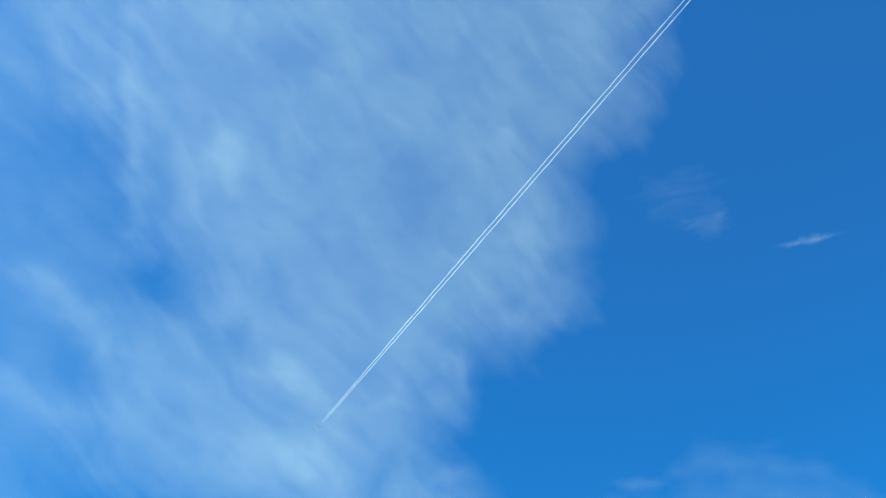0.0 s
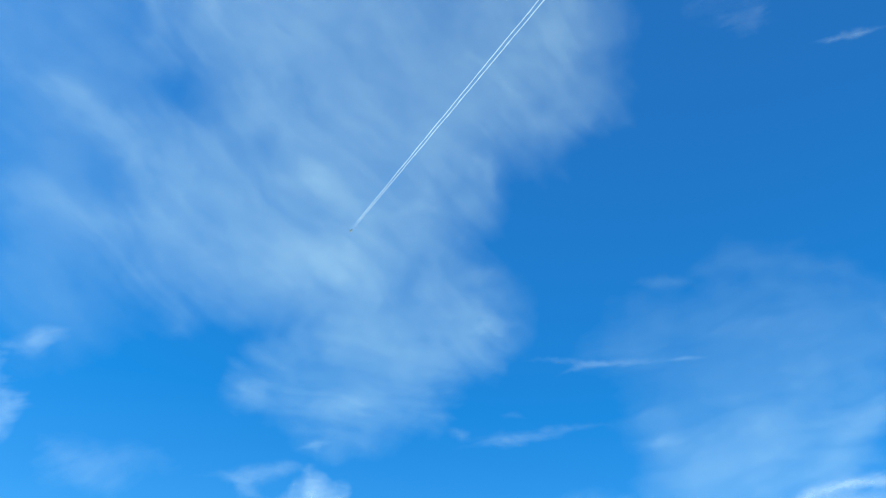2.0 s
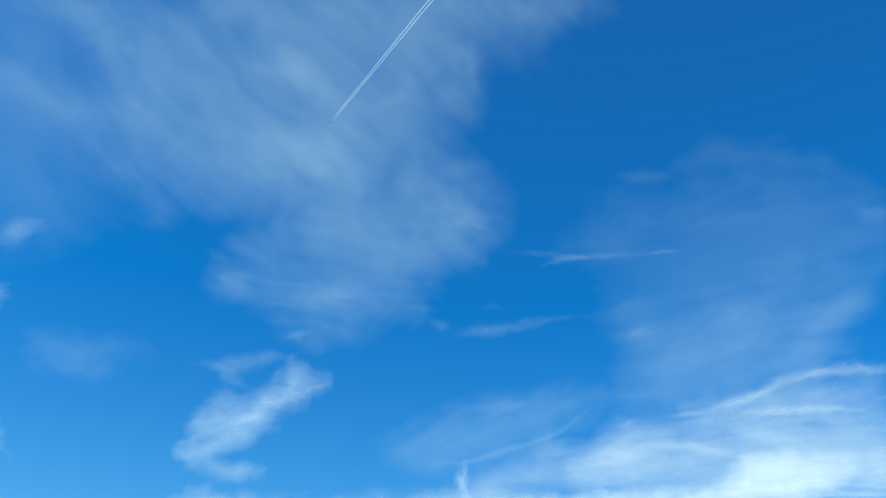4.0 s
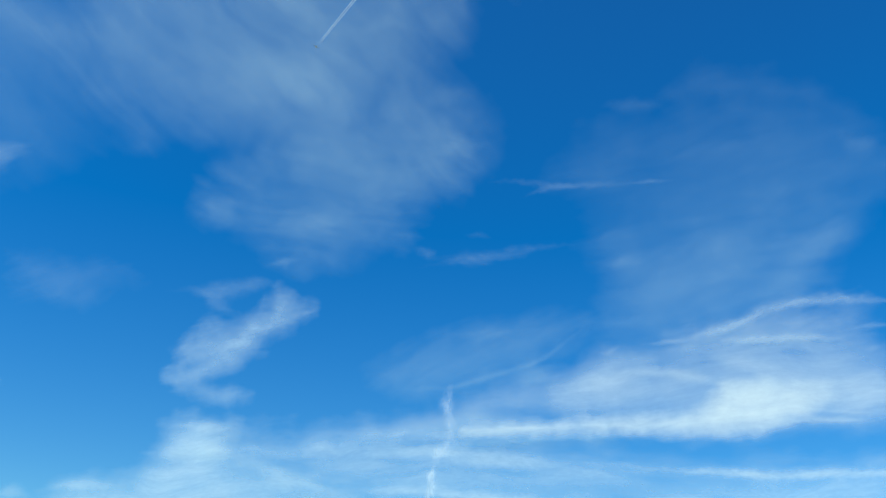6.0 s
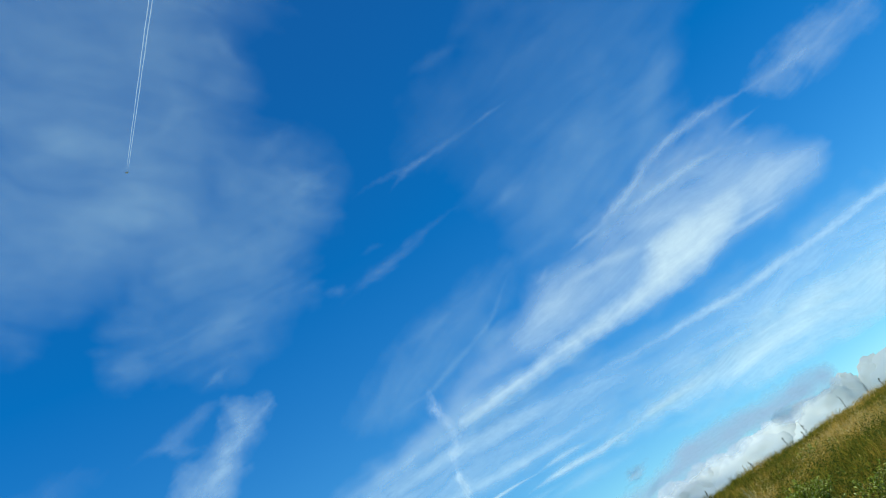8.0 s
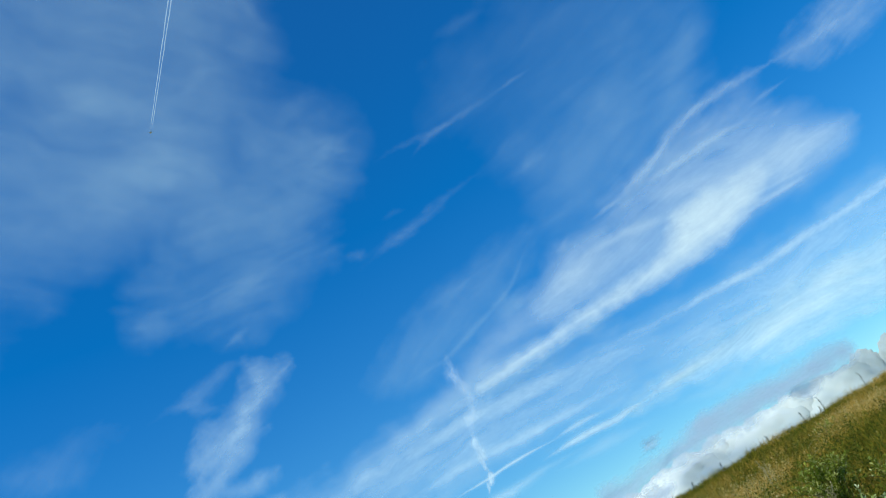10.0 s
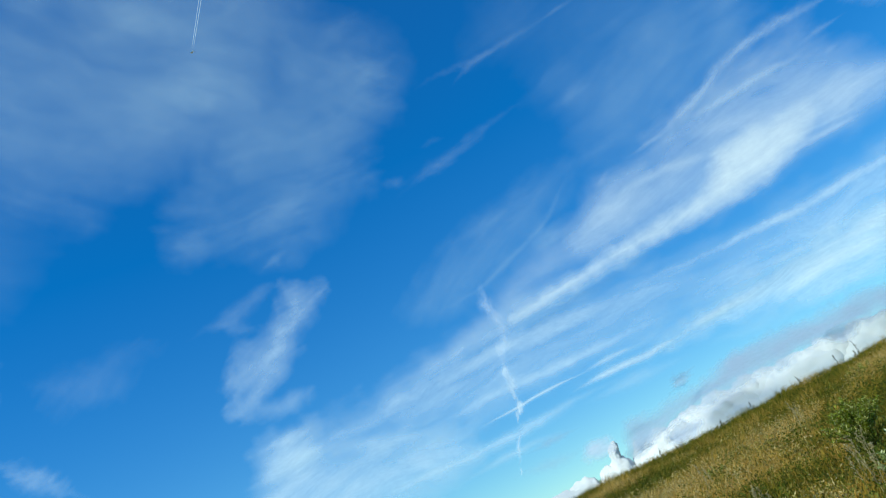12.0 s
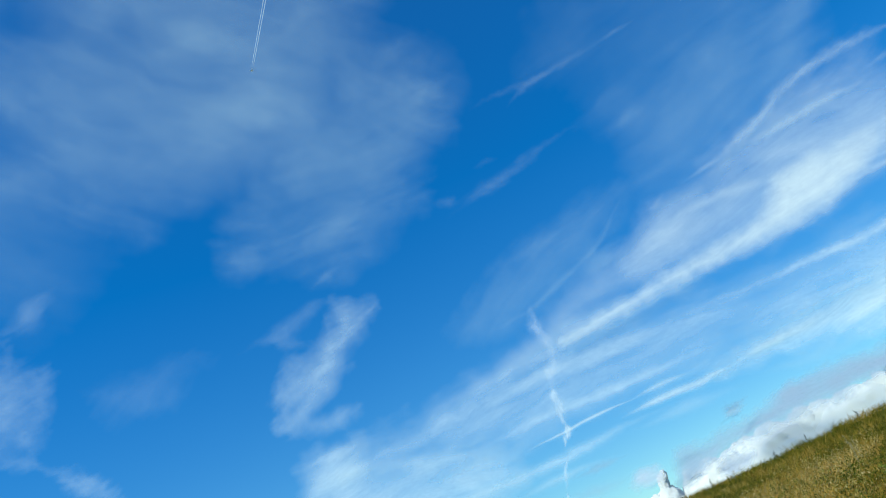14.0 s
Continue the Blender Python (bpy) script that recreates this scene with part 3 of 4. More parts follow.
cloud("cirrus_plume", "white cirrus crest of fine combed strands above a plume", 505, (
    stroke(0.26, 0.30, 0.35, (15.82, 19.03), (17.94, 19.22), (19.47, 19.52), (21.61, 20.05), (23.43, 20.75), (25.21, 21.09), (27.17, 21.09), (28.78, 20.96), (30.67, 20.69), (32.68, 20.35)),
    stroke(0.18, 0.16, 0.5, (16.08, 19.09), (17.48, 19.20), (18.82, 19.22)),
    stroke(0.22, 0.26, 0.4, (19.11, 19.33), (20.99, 19.18), (23.07, 19.06), (25.61, 19.01), (27.53, 18.76), (28.76, 18.19)),
    patch(0.16, 0.8, (17.83, 19.07), (21.82, 20.34), (25.31, 20.93), (28.94, 20.62), (29.01, 19.06), (26.74, 18.83), (23.07, 19.06), (19.97, 18.99)),
    stroke(0.13, 0.15, 0.5, (27.62, 19.16), (29.22, 19.34), (31.41, 19.25)),
    stroke(0.10, 0.15, 0.5, (28.66, 18.05), (29.49, 18.06), (30.41, 18.20)),
    patch(0.22, 0.75, (31.85, 20.34), (33.48, 20.85), (35.23, 21.27), (38.89, 20.51), (39.35, 19.23), (35.72, 18.93), (33.41, 19.49)),
    stroke(0.15, 0.35, 0.5, (32.84, 20.30), (34.32, 20.14), (36.61, 20.05)),), plume_ice, 0.05, 0.6, 0.6, 6.5, lay=14, contrast=1.0, silk=0.6)
cloud("cirrus_leaf", "faint leaf-shaped veil of cirrus with a sharp edge", 515, (
    patch(0.12, 1.0, (-2.18, 16.50), (1.21, 18.81), (4.70, 19.85), (8.98, 20.64), (12.68, 20.77), (10.38, 19.33), (6.91, 17.20), (3.98, 16.37), (0.66, 15.95)),
    stroke(0.10, 0.22, 0.5, (12.34, 20.55), (9.10, 18.15), (5.52, 16.93), (3.06, 16.19), (-0.39, 15.93)),
    stroke(0.12, 0.5, 0.5, (6.19, 16.82), (8.42, 17.31), (10.65, 17.69)),
    stroke(0.06, 0.4, 0.5, (2.39, 19.49), (5.47, 19.69), (8.71, 20.16)),
    stroke(0.10, 0.35, 0.5, (6.82, 16.64), (8.66, 16.95), (10.65, 17.17)),), veil_ice, 0.08, 0.5, 1.0, 7.0, lay=24, contrast=0.8, silk=0.6)
cloud("cirrus_band", "long straight band of milky cirrus over the horizon", 470, (
    patch(0.33, 1.1, (-13.67, 11.05), (-5.95, 13.01), (1.66, 13.76), (7.66, 13.51), (13.17, 12.58), (18.34, 11.46), (29.39, 11.55), (34.96, 11.28), (40.64, 11.24), (36.75, 6.48), (30.58, 7.30), (18.39, 8.33), (13.63, 8.50), (3.43, 9.13), (-2.53, 9.08), (-10.02, 10.70)),
    stroke(0.50, 0.30, 0.35, (40.06, 10.95), (36.64, 11.10), (33.63, 11.13), (31.02, 11.12), (23.64, 11.13), (20.12, 11.32), (16.46, 11.51), (12.39, 11.87)),
    stroke(0.26, 0.45, 0.4, (-4.53, 12.61), (0.92, 12.21), (4.85, 11.99), (10.64, 11.57), (15.07, 11.07)),
    stroke(0.30, 0.32, 0.4, (-4.32, 9.47), (2.13, 9.72), (5.99, 9.50), (9.92, 9.49), (14.05, 9.25)),
    stroke(0.11, 0.5, 0.5, (-9.24, 11.69), (-3.18, 12.04), (1.58, 11.91)),
    stroke(0.15, 0.3, 0.5, (15.53, 9.85), (19.62, 9.19), (23.66, 8.81)),
    stroke(-0.40, 0.28, 0.5, (3.26, 11.23), (6.83, 11.14), (10.70, 10.95)),
    stroke(-0.35, 0.25, 0.5, (-2.66, 11.43), (-0.24, 11.47), (2.57, 11.46)),
    stroke(-0.40, 0.3, 0.5, (11.83, 11.57), (15.74, 10.91), (19.58, 10.38)),), ice, 0.09, 0.5, 1.0, 8.0, lay=1, contrast=0.9, silk=0.85, group="cirrus bands")
cloud("cirrus_band", "broad pale band of milky cirrus low in the sky", 440, (
    patch(0.58, 0.50, (11.49, 7.72), (15.98, 8.64), (19.42, 8.84), (24.79, 9.09), (31.59, 8.58), (38.30, 8.40), (35.97, 5.51), (30.32, 5.47), (22.00, 5.99), (19.23, 6.66), (15.60, 7.30)),
    stroke(0.34, 0.36, 0.4, (8.35, 7.23), (5.64, 7.27), (2.39, 7.00), (-1.58, 6.86), (-5.42, 6.94), (-8.54, 6.78)),
    stroke(0.24, 0.26, 0.5, (-3.29, 5.66), (0.33, 5.95), (4.19, 5.92)),
    stroke(0.20, 0.4, 0.5, (12.94, 6.54), (9.27, 6.79), (5.76, 6.72)),
    stroke(0.16, 0.7, 0.5, (-8.56, 8.62), (-3.94, 8.55), (0.72, 8.43)),
    stroke(0.14, 0.5, 0.5, (13.77, 6.70), (17.94, 6.28), (21.57, 5.85)),), ice, 0.07, 0.4, 0.9, 9.0, lay=0, contrast=1.1, silk=0.85, group="cirrus bands")
cloud("cirrus_fan", "dense white cirrus fan with a torn edge", 455, (
    patch(0.44, 0.8, (-14.07, 12.59), (-10.59, 12.39), (-10.75, 11.19), (-8.85, 10.02), (-5.63, 9.34), (-2.04, 8.52), (-3.24, 6.46), (-16.37, 5.79), (-20.02, 6.99), (-19.66, 8.12), (-16.35, 8.90), (-14.58, 10.79)),
    stroke(0.36, 0.4, 0.5, (-14.40, 12.31), (-12.36, 12.55), (-10.05, 12.58)),
    stroke(0.30, 0.5, 0.4, (-11.34, 11.23), (-7.18, 10.10), (-2.93, 9.06)),
    stroke(0.25, 0.3, 0.5, (-21.11, 7.80), (-19.10, 8.40), (-16.29, 8.58)),
    stroke(0.22, 0.35, 0.5, (-23.58, 7.05), (-22.27, 7.66), (-21.00, 7.35)),), ice, 0.08, 0.45, 0.9, 10.0, lay=4, contrast=0.8, silk=0.6)
cloud("cirrus_tuft", "small white S-shaped cirrus tuft", 560, (
    patch(0.27, 0.62, (-6.51, 20.41), (-7.72, 20.28), (-8.82, 21.08), (-10.03, 19.60), (-12.11, 18.84), (-13.81, 17.94), (-14.62, 16.56), (-13.31, 15.63), (-11.66, 15.91), (-10.12, 17.15), (-9.25, 18.35), (-7.65, 19.29)),
    stroke(0.16, 0.5, 0.5, (-7.68, 19.88), (-10.01, 18.64), (-11.42, 17.26), (-13.11, 16.19)),
    stroke(0.11, 0.2, 0.5, (-7.93, 19.78), (-6.94, 20.18), (-6.01, 20.60)),
    patch(0.22, 0.5, (-15.08, 15.25), (-13.80, 15.66), (-11.80, 15.06), (-9.83, 14.61), (-11.35, 14.21), (-13.24, 14.27)),
    stroke(0.11, 0.55, 0.5, (-15.80, 20.42), (-13.34, 20.78), (-11.83, 21.12), (-10.02, 21.63), (-8.15, 21.22)),
    stroke(0.09, 0.5, 0.5, (-14.30, 20.84), (-12.95, 20.27), (-11.40, 19.15)),
    stroke(0.08, 0.5, 0.5, (-8.93, 21.31), (-8.50, 20.38), (-9.08, 19.44)),
    stroke(0.07, 0.5, 0.5, (-15.35, 16.82), (-14.11, 17.12), (-13.07, 17.86)),), ice, 0.06, 0.6, 0.7, 11.0, lay=18, contrast=0.9, silk=0.35, group="cirrus tufts")
cloud("cirrus_tuft", "small ragged cirrus tuft fading into blue", 540, (
    stroke(0.10, 0.7, 0.5, (-30.32, 25.39), (-28.34, 25.44), (-27.30, 26.32), (-25.85, 27.28)),
    patch(0.20, 0.8, (-31.95, 23.51), (-29.15, 23.21), (-27.99, 21.77), (-28.94, 20.34), (-29.59, 18.70), (-32.70, 19.20)),
    stroke(0.20, 0.6, 0.5, (-29.19, 17.61), (-27.98, 16.60), (-26.36, 15.18), (-24.17, 13.40)),
    stroke(0.12, 0.5, 0.5, (-31.72, 17.99), (-30.22, 17.90), (-28.81, 17.17)),
    stroke(0.035, 1.0, 0.5, (-25.98, 21.08), (-22.88, 19.70), (-20.44, 20.75), (-15.58, 20.72)),
    stroke(0.03, 0.8, 0.5, (-22.86, 18.47), (-20.87, 19.28), (-18.91, 19.75)),
    stroke(0.055, 0.7, 0.5, (-29.54, 25.43), (-27.46, 26.30), (-26.06, 27.31)),
    stroke(0.05, 1.5, 0.5, (-26.57, 20.79), (-23.61, 19.79), (-21.16, 18.27)),), ice, 0.08, 0.7, 0.8, 12.0, lay=30, contrast=1.0, silk=0.4, group="cirrus tufts")
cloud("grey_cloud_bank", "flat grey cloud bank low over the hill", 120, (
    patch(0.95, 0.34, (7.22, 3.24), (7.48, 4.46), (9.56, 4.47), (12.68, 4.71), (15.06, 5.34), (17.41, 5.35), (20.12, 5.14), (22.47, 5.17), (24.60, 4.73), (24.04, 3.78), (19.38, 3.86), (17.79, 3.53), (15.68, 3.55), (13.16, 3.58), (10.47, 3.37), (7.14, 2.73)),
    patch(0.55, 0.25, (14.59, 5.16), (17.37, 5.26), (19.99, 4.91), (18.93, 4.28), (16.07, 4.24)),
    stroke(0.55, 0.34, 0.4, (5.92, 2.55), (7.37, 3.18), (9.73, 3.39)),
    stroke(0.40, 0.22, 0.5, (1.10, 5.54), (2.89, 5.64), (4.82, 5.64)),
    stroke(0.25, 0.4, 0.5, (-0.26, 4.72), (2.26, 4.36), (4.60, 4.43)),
    stroke(0.35, 0.12, 0.5, (18.27, 4.06), (19.04, 4.78), (19.60, 5.34)),), shaded_grey_mist, 0.05, 0.5, 0.8, 13.0, lay=4, contrast=0.6, silk=0.3)
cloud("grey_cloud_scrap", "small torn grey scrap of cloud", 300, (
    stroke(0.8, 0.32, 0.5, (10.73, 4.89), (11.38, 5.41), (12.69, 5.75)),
    stroke(0.35, 0.14, 0.5, (11.23, 5.48), (11.93, 5.52), (12.27, 5.66)),), shaded_grey_mist, 0.04, 0.9, 0.3, 14.0)
cloud("cirrus_filament", "thin bright white cirrus filament, straight and sharp", 450, (
    stroke(0.75, 0.22, 0.35, (13.45, 7.82), (11.74, 7.82), (10.53, 7.72), (8.67, 7.85), (6.70, 7.81), (5.49, 7.73)),
    stroke(0.60, 0.10, 0.4, (7.42, 8.44), (5.12, 8.55), (3.12, 8.50), (1.87, 8.37), (-0.13, 8.30), (-1.20, 8.12)),
    stroke(0.55, 0.18, 0.5, (10.76, 8.50), (9.07, 8.62), (7.50, 8.60), (6.28, 8.51)),
    stroke(0.45, 0.2, 0.5, (12.12, 7.83), (14.09, 7.96), (16.02, 8.05), (18.14, 7.89)),), ice, 0.03, 0.15, 0.8, 15.0, contrast=0.5)
cloud("old_contrail", "old white contrail broken into drifting puffs", 380, (
    stroke(0.30, 0.36, 0.25, (3.15, 16.55), (2.92, 15.25), (3.18, 13.94), (3.08, 13.00), (2.74, 11.97), (2.14, 11.07)),
    stroke(0.40, 0.30, 0.25, (2.22, 11.23), (2.04, 9.95), (1.99, 8.93)),
    stroke(0.62, 0.22, 0.4, (2.01, 9.07), (1.95, 8.45), (1.53, 7.99)),
    stroke(0.55, 0.09, 0.4, (1.71, 8.29), (1.65, 7.82), (1.39, 7.44)),
    stroke(0.55, 0.11, 0.4, (1.46, 7.03), (0.90, 6.26), (0.67, 5.62), (0.36, 5.12)),
    stroke(0.40, 0.07, 0.4, (0.42, 5.09), (0.40, 4.73), (0.19, 4.53)),), trail_ice, 0.03, 1.3, 0.35, 21.0, category="contrail", lay=80)
cloud("cumulus_puff", "small pale cumulus puff floating clear of the bank", 108, (
    patch(0.65, 0.22, (4.17, 3.95), (4.92, 4.47), (6.02, 4.23), (6.39, 3.62), (5.64, 3.33), (4.68, 3.47)),), dull_mist, 0.04, 0.6, 0.4, 32.0, group="cumulus puffs", contrast=0.6, silk=0.2)
cloud("cumulus_puff", "small grey cumulus puff in front of the white bank", 108, (
    patch(0.8, 0.18, (9.20, 2.53), (9.89, 3.13), (11.06, 3.10), (11.59, 2.71), (11.00, 2.17), (9.99, 2.13)),
    stroke(0.6, 0.12, 0.5, (7.19, 2.82), (8.13, 2.83), (8.81, 2.70)),), dull_mist, 0.04, 0.6, 0.4, 31.0, group="cumulus puffs", contrast=0.6, silk=0.2)
cloud("cumulus_puff", "small grey cumulus puff in front of the white bank", 108, (
    patch(0.8, 0.18, (20.26, 3.89), (20.72, 4.09), (21.53, 4.03), (22.24, 3.80), (21.72, 3.20), (20.72, 3.21)),), dull_mist, 0.04, 0.6, 0.4, 33.0, group="cumulus puffs", contrast=0.6, silk=0.2)

# ---- aircraft and its contrail ----
HIGH = 1380.0
K = HIGH / 1848
nose = Vector((-0.2014 * HIGH, 1.3247 * HIGH, HIGH + 1.6))
aft = Vector((0.4746, -0.8802, 0.0))
across = Vector((0.8802, 0.4746, 0.0))


def part(name, bm, mat, parent, label=""):
    me = bpy.data.meshes.new(name)
    bm.to_mesh(me)
    bm.free()
    me.materials.append(mat)
    ob = new(name, me)
    ob.parent = parent
    return tagged(ob, label)


def tube(bm, stations, sides=12):
    """A lofted body along -y: stations (y, radius, z)."""
    loops = []
    for y, r, z in stations:
        loops.append([bm.verts.new((r * math.cos(2 * math.pi * k / sides), y, z + r * math.sin(2 * math.pi * k / sides))) for k in range(sides)])
    for a, b in zip(loops, loops[1:]):
        for k in range(sides):
            bm.faces.new((a[k], a[(k + 1) % sides], b[(k + 1) % sides], b[k]))
    bm.faces.new(loops[0][::-1])
    bm.faces.new(loops[-1])


def slab(bm, corners, thick):
    """A thin tapered wing from four corners."""
    low = [bm.verts.new((x, y, z - thick / 2)) for x, y, z in corners]
    high = [bm.verts.new((x, y, z + thick / 2)) for x, y, z in corners]
    bm.faces.new(low[::-1])
    bm.faces.new(high)
    for k in range(4):
        bm.faces.new((low[k], low[(k + 1) % 4], high[(k + 1) % 4], high[k]))


plane = tagged(new("aircraft"), "tiny white twin-engined jet aircraft heading its contrail", "aircraft")
plane.matrix_world = Matrix.Translation(nose) @ Matrix.Rotation(math.atan2(-aft.x, aft.y) + math.pi, 4, "Z") @ Matrix.Scale(0.75, 4)
bm = bmesh.new()
tube(bm, ((0, 0.1, 0), (-0.6, 0.55, 0), (-2, 0.9, 0), (-4, 1.0, 0), (-11, 1.0, 0), (-14, 0.6, 0.2), (-16, 0.15, 0.5)))
part("fuselage", bm, metal_mat, plane)
for sgn in (-1, 1):
    bm = bmesh.new()
    slab(bm, [(sgn * 0.8, -5.5, -0.3), (sgn * 8, -9.6, 0.3), (sgn * 8, -10.6, 0.3), (sgn * 0.8, -9, -0.3)][::sgn], 0.25)
    part("wing", bm, metal_mat, plane)
    bm = bmesh.new()
    slab(bm, [(sgn * 0.3, -13.6, 0.4), (sgn * 3, -15.2, 0.6), (sgn * 3, -15.9, 0.6), (sgn * 0.3, -15.4, 0.4)][::sgn], 0.15)
    part("tailplane", bm, metal_mat, plane)
    bm = bmesh.new()
    tube(bm, ((-5.6, 0.5, -0.9), (-6.4, 0.62, -0.9), (-8.2, 0.4, -0.9)), 10)
    for v in bm.verts:
        v.co.x += sgn * 2.8
    part("engine", bm, metal_mat, plane)
bm = bmesh.new()
slab(bm, [(0, -13, 0.4), (0, -15.4, 3.2), (0, -16.2, 3.2), (0, -15.6, 0.4)], 0.16)
for v in bm.verts:
    v.co.x, v.co.z = (0.09 if v.co.z > 1.5 else 0.1) * (1 if v.index % 2 else -1), v.co.z
part("fin", bm, metal_mat, plane)

contrail = tagged(new("contrail"), "fresh twin white contrail drawn straight across the sky", "contrail")
contrail.location = nose
rs = np.random.RandomState(5)
for sgn in (-1, 1):
    n_along, cols = 500, (-1.0, -0.55, 0.0, 0.55, 1.0)
    V, F, dens, flow = [], [], [], []
    for i in range(n_along):
        d = 20 + 2500 * (i / (n_along - 1)) ** 1.25
        wob = 0.7 * (noise.noise((d / 60, sgn * 7.0, 0)) + 0.6 * noise.noise((d / 21, sgn * 3.0, 5)))
        half_w = 0.62 * K * (2.0 + 1.3 * min(1, d / 420) + 0.8 * min(1, d / 2500)) * (1 + 0.35 * noise.noise((d / 17, sgn, 2)))
        off = K * (2.6 + 3.0 * min(1, d / 700))
        for c in cols:
            p = aft * d + across * (sgn * off + wob * min(1, d / 300) + c * half_w)
            V.append((p.x, p.y, 0.5 * (1 - c * c)))
            dens.append(0.62 * (1 - 0.45 * min(1, d / 1400)) * (1 - c * c) ** 0.8 * min(1, (d - 20) / 50 + 0.3) * (0.86 + 0.25 * noise.noise((d / 30, sgn * 2, 8))))
            flow.append((d / 18, c * 0.7 + sgn * 5, 0))
    for i in range(n_along - 1):
        for k in range(4):
            a = i * 5 + k
            F.append((a, a + 1, a + 6, a + 5))
    me = mesh_from("trail", V, F, trail_ice, True)
    me.attributes.new("cover", "FLOAT", "POINT").data.foreach_set("value", np.array(dens, np.float32))
    me.attributes.new("drift", "FLOAT_VECTOR", "POINT").data.foreach_set("vector", np.array(flow, np.float32).ravel())
    new("trail", me).parent = contrail

# ---- cumulus low over the hill ----
BANK = 3600.0


def billow(name, label, lobes, mat, seed, group="cumulus clouds"):
    """A heaped cloud: overlapping lumpy lobes (az, el, half width, half height in degrees) joined into one mesh."""
    bm = bmesh.new()
    rnd = random.Random(seed)
    mid = Vector(EYE) + way(lobes[0][0], lobes[0][1]) * BANK
    for az, el, w, h in lobes:
        c = Vector(EYE) + way(az, el) * BANK - mid
        got = bmesh.ops.create_icosphere(bm, subdivisions=4, radius=1.0)["verts"]
        rw, rh = radians(w) * BANK, radians(h) * BANK
        side = Vector((math.cos(radians(az)), -math.sin(radians(az)), 0))
        out = Vector((math.sin(radians(az)), math.cos(radians(az)), 0))
        ox = rnd.uniform(0, 50)
        for v in got:
            p = v.co.copy()
            bulge = 1.0 + 0.15 * abs(noise.noise(p * 2.1 + Vector((ox, 0, 0)))) * 2 + 0.10 * abs(noise.noise(p * 5.0 + Vector((0, ox, 0)))) * 2 + 0.05 * noise.noise(p * 11)
            if p.z < -0.3:
                p.z = -0.3 + (p.z + 0.3) * 1.3
            p *= bulge
            v.co = c + side * (p.x * rw) + out * (p.y * rw * 0.8) + Vector((0, 0, p.z * rh))
    for f in bm.faces:
        f.smooth = True
    me = bpy.data.meshes.new(name)
    bm.to_mesh(me)
    bm.free()
    me.materials.append(mat)
    ob = tagged(new(name, me), label, "cloud", group)
    ob.location = mid
    return ob


WHITE = "heaped white cumulus cloud behind the crest"
billow("cumulus_cloud", "tall narrow white cumulus tower behind the crest", ((6.0, 1.48, 0.9, 1.42), (6.0, 3.18, 0.3, 0.60), (6.2, 3.68, 0.2, 0.30), (5.2, 1.48, 0.7, 1.22)), cumulus_white, 1)
billow("cumulus_cloud", WHITE, ((1.5, 0.88, 2.4, 1.52), (-2.5, 0.78, 2.4, 1.42), (3.4, 1.18, 1.2, 1.42)), cumulus_white, 2)
billow("cumulus_cloud", WHITE, ((9.0, 1.5, 1.8, 1.75), (7.7, 1.6, 0.8, 1.62), (8.4, 2.65, 0.6, 0.60), (10.6, 1.7, 1.3, 1.72)), cumulus_white, 3)
billow("cumulus_cloud", WHITE, ((13.0, 1.6, 2.6, 2.0), (11.4, 1.8, 1.5, 1.75), (15.0, 1.8, 1.7, 1.9)), cumulus_white, 4)
billow("cumulus_cloud", WHITE, ((18.0, 1.65, 2.8, 2.0), (16.2, 1.8, 1.8, 1.9), (20.2, 1.95, 1.5, 1.8)), cumulus_white, 5)
billow("cumulus_cloud", WHITE, ((23.0, 1.68, 2.5, 1.92), (22.0, 2.38, 1.0, 1.42), (24.8, 2.48, 0.9, 1.42), (21.0, 2.08, 0.9, 1.32)), cumulus_white, 6)
billow("cumulus_cloud", WHITE, ((28.5, 1.68, 2.8, 2.02), (26.6, 2.38, 1.0, 1.52), (30.5, 2.28, 1.3, 1.52)), cumulus_white, 7)
billow("cumulus_cloud", WHITE, ((35.0, 1.48, 3.2, 2.02), (39.5, 1.38, 2.7, 1.82), (32.5, 1.88, 1.3, 1.62)), cumulus_white, 8)

# ---- plants on the slope ----
def foot(az, d):
    x, y = d * math.sin(radians(az)), d * math.cos(radians(az))
    return Vector((x, y, float(ground_height(np.array(x), np.array(y))) - 0.02))


def limb(bm, a, b, r0, r1, sides=5):
    ax = (b - a).normalized()
    u = ax.orthogonal().normalized()
    v = ax.cross(u)
    ra = [bm.verts.new(a + (u * math.cos(k * 2 * math.pi / sides) + v * math.sin(k * 2 * math.pi / sides)) * r0) for k in range(sides)]
    rb = [bm.verts.new(b + (u * math.cos(k * 2 * math.pi / sides) + v * math.sin(k * 2 * math.pi / sides)) * r1) for k in range(sides)]
    for k in range(sides):
        bm.faces.new((ra[k], ra[(k + 1) % sides], rb[(k + 1) % sides], rb[k]))
    bm.faces.new(rb)


def leaf(bm, at, axis, up, length, width):
    s = axis.cross(up).normalized() * width / 2
    a, m, t = at, at + axis * length * 0.5 + up * length * 0.08, at + axis * length
    va, v1, v2, vt, vm = bm.verts.new(a), bm.verts.new(m + s), bm.verts.new(m - s), bm.verts.new(t), bm.verts.new(m - up * width * 0.15)
    bm.faces.new((va, v1, vm))
    bm.faces.new((va, vm, v2))
    bm.faces.new((v1, vt, vm))
    bm.faces.new((vm, vt, v2))


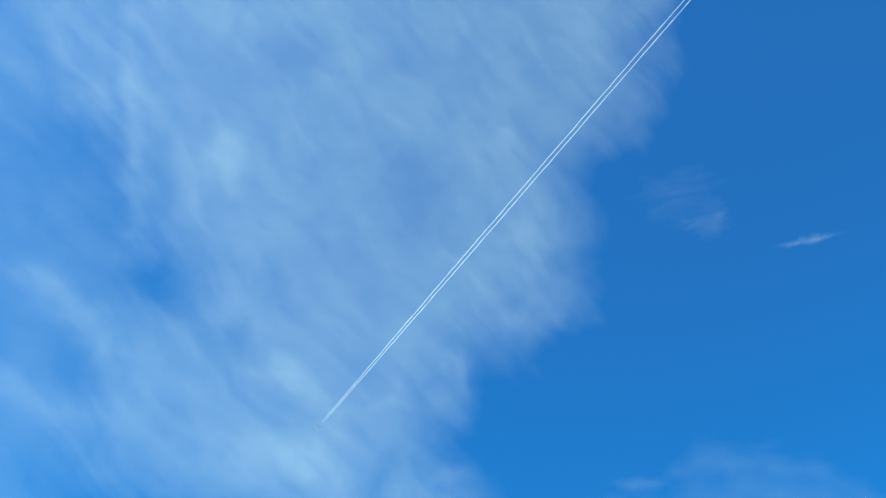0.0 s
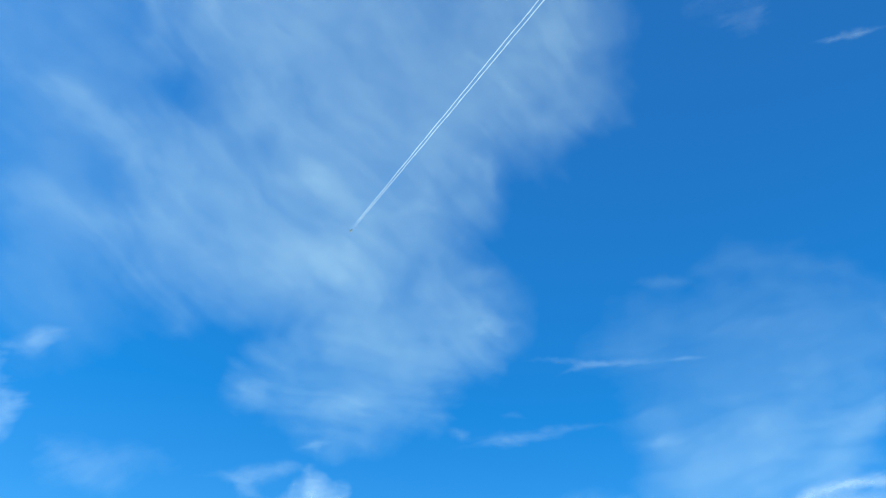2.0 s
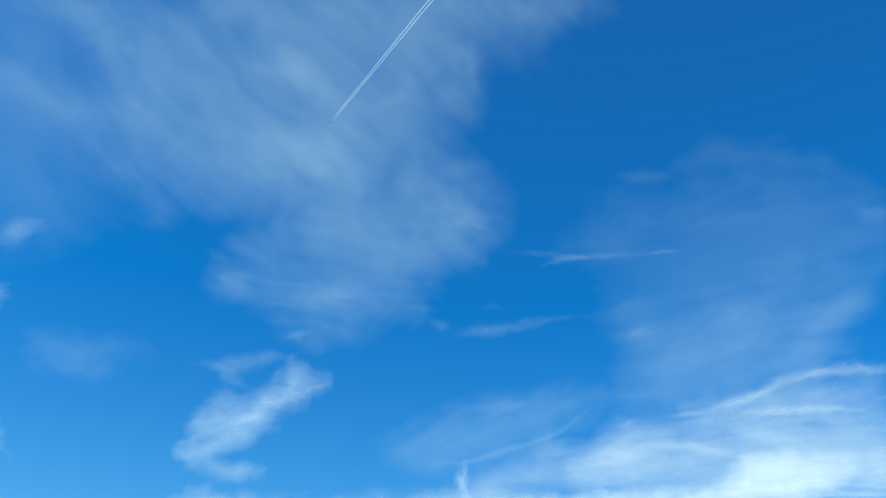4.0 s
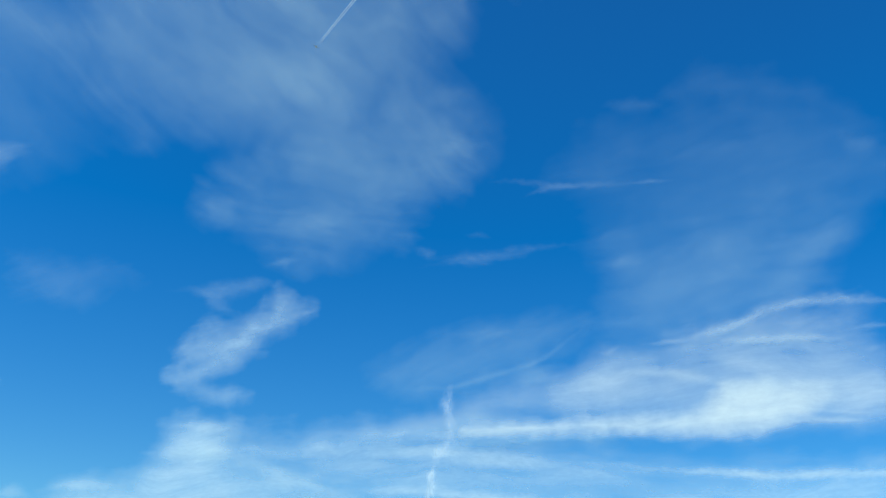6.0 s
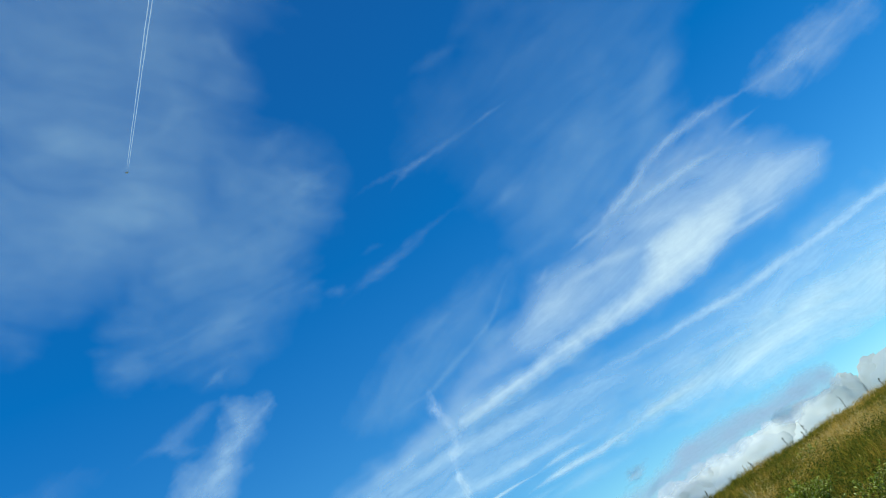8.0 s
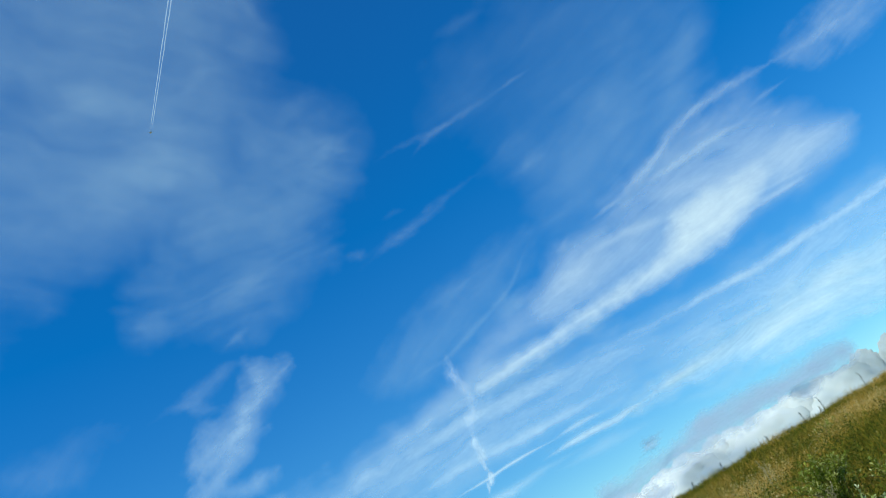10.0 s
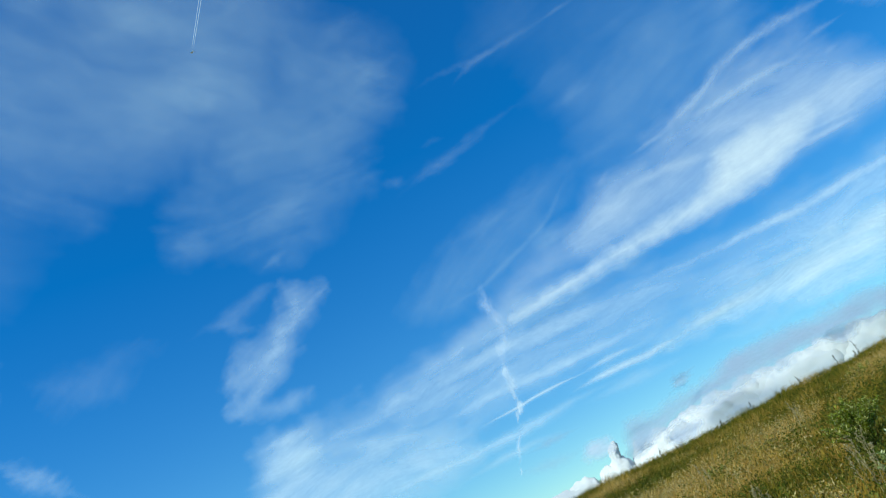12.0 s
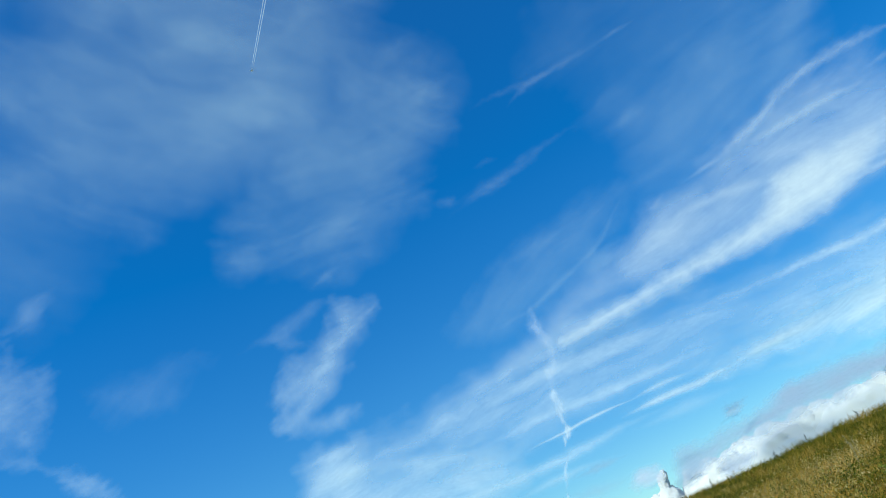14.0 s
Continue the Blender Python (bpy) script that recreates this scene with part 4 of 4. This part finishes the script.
def shrub(az, d, tall, spread, stems, leaves, label, seed, foliage=leaf_mat):
    rnd = random.Random(seed)
    ob = tagged(new("shrub"), label, "shrub", "shrubs on the slope")
    ob.location = foot(az, d)
    for i in range(stems):
        a = rnd.uniform(0, 2 * math.pi)
        reach = spread * math.sqrt(rnd.random())
        tip = Vector((math.cos(a) * reach, math.sin(a) * reach, tall * rnd.uniform(0.6, 1.1) * (1 - 0.35 * reach / spread)))
        bend = tip * 0.5 + Vector((0, 0, tall * 0.12))
        sb, lb = bmesh.new(), bmesh.new()
        limb(sb, Vector((tip.x * 0.1, tip.y * 0.1, 0)), bend, 0.005, 0.003)
        limb(sb, bend, tip, 0.004, 0.0015)
        for k in range(leaves):
            t = rnd.uniform(0.2, 1.0)
            p = bend * (t * 2) if t < 0.5 else bend.lerp(tip, t * 2 - 1)
            ax = Vector((rnd.gauss(0, 1), rnd.gauss(0, 1), rnd.uniform(0.0, 1.2))).normalized()
            leaf(lb, p, ax, Vector((rnd.gauss(0, 0.3), rnd.gauss(0, 0.3), 1)).normalized(), rnd.uniform(0.035, 0.07), rnd.uniform(0.018, 0.032))
        st = part("stem", sb, stem_mat, ob)
        part("foliage", lb, foliage, st)
    return ob


def stalk(az, d, tall, mat, label, seed, name="weed_stalk"):
    """An upright seeding stalk with short side shoots and seed clusters."""
    rnd = random.Random(seed)
    ob = tagged(new(name), label, "weed", "seeding stalks on the slope")
    ob.location = foot(az, d)
    sb, hb = bmesh.new(), bmesh.new()
    lean = Vector((rnd.uniform(-0.12, 0.12), rnd.uniform(-0.12, 0.12), 1)) * tall
    limb(sb, Vector((0, 0, 0)), lean, 0.005, 0.002)
    for k in range(6):
        t = 0.42 + 0.52 * k / 5
        a = rnd.uniform(0, 2 * math.pi)
        p = lean * t
        q = p + Vector((math.cos(a) * 0.04, math.sin(a) * 0.04, 0.08)) * rnd.uniform(0.5, 1.2)
        limb(sb, p, q, 0.004, 0.002)
        for j in range(7):
            o = p.lerp(q, rnd.uniform(0.4, 1.1)) + Vector((rnd.gauss(0, 0.01), rnd.gauss(0, 0.01), rnd.gauss(0, 0.012)))
            leaf(hb, o, Vector((rnd.gauss(0, 1), rnd.gauss(0, 1), 0.6)).normalized(), Vector((0, 0, 1)), 0.03, 0.018)
    for j in range(14):
        o = lean * rnd.uniform(0.8, 1.03) + Vector((rnd.gauss(0, 0.008), rnd.gauss(0, 0.008), 0))
        leaf(hb, o, Vector((rnd.gauss(0, 1), rnd.gauss(0, 1), 0.8)).normalized(), Vector((0, 0, 1)), 0.03, 0.018)
    part("stem", sb, mat, ob)
    part("seed_head", hb, mat, ob)
    return ob


LEAFY = "bushy green shrub with small glossy leaves among grass"
shrub(19.3, 13.4, 1.0, 0.48, 46, 90, LEAFY, 1)
shrub(20.3, 10.7, 0.6, 0.35, 24, 60, "low pale grey-green shrub in dry grass", 2, pale_leaf_mat)
shrub(21.1, 22.5, 0.5, 0.55, 18, 34, "low dark green shrub near the crest", 3)
shrub(23.0, 13.0, 0.65, 0.5, 22, 40, LEAFY, 4)
shrub(11.1, 18.5, 0.4, 0.4, 14, 30, "low dark green shrub in golden grass", 5)
DARK = "thin dark seeding weed stalk on the crest"
for k, (az, d, tall) in enumerate(((17.7, 26.5, 0.43), (20.2, 26.0, 0.54), (21.5, 26.2, 0.61), (24.1, 26.0, 0.65), (14.6, 26.5, 0.43), (8.5, 26.8, 0.40),
                                   (12.6, 26.8, 0.36), (16.6, 26.4, 0.32), (21.2, 25.5, 0.43), (26.5, 26.0, 0.50), (28.5, 26.0, 0.43), (4.5, 26.5, 0.36))):
    stalk(az, d, tall, stem_mat, DARK, 30 + k)
PALE = "bleached dead stalk leaning among dry grass"
for k, (az, d, tall) in enumerate(((16.6, 19.0, 0.7), (16.8, 18.7, 0.6), (16.4, 18.8, 0.6), (18.2, 11.2, 0.6), (18.5, 11.4, 0.65), (17.9, 11.0, 0.5), (10.2, 16.5, 0.6), (10.5, 16.7, 0.5),
                                   (18.9, 11.0, 0.7), (19.0, 10.6, 0.6), (18.75, 10.8, 0.75), (18.6, 10.4, 0.5), (12.4, 12.2, 0.5), (12.7, 12.4, 0.45), (12.1, 12.3, 0.5), (12.9, 12.1, 0.4))):
    stalk(az, d, tall, bleached_mat, PALE, 60 + k, "dead_stalk")
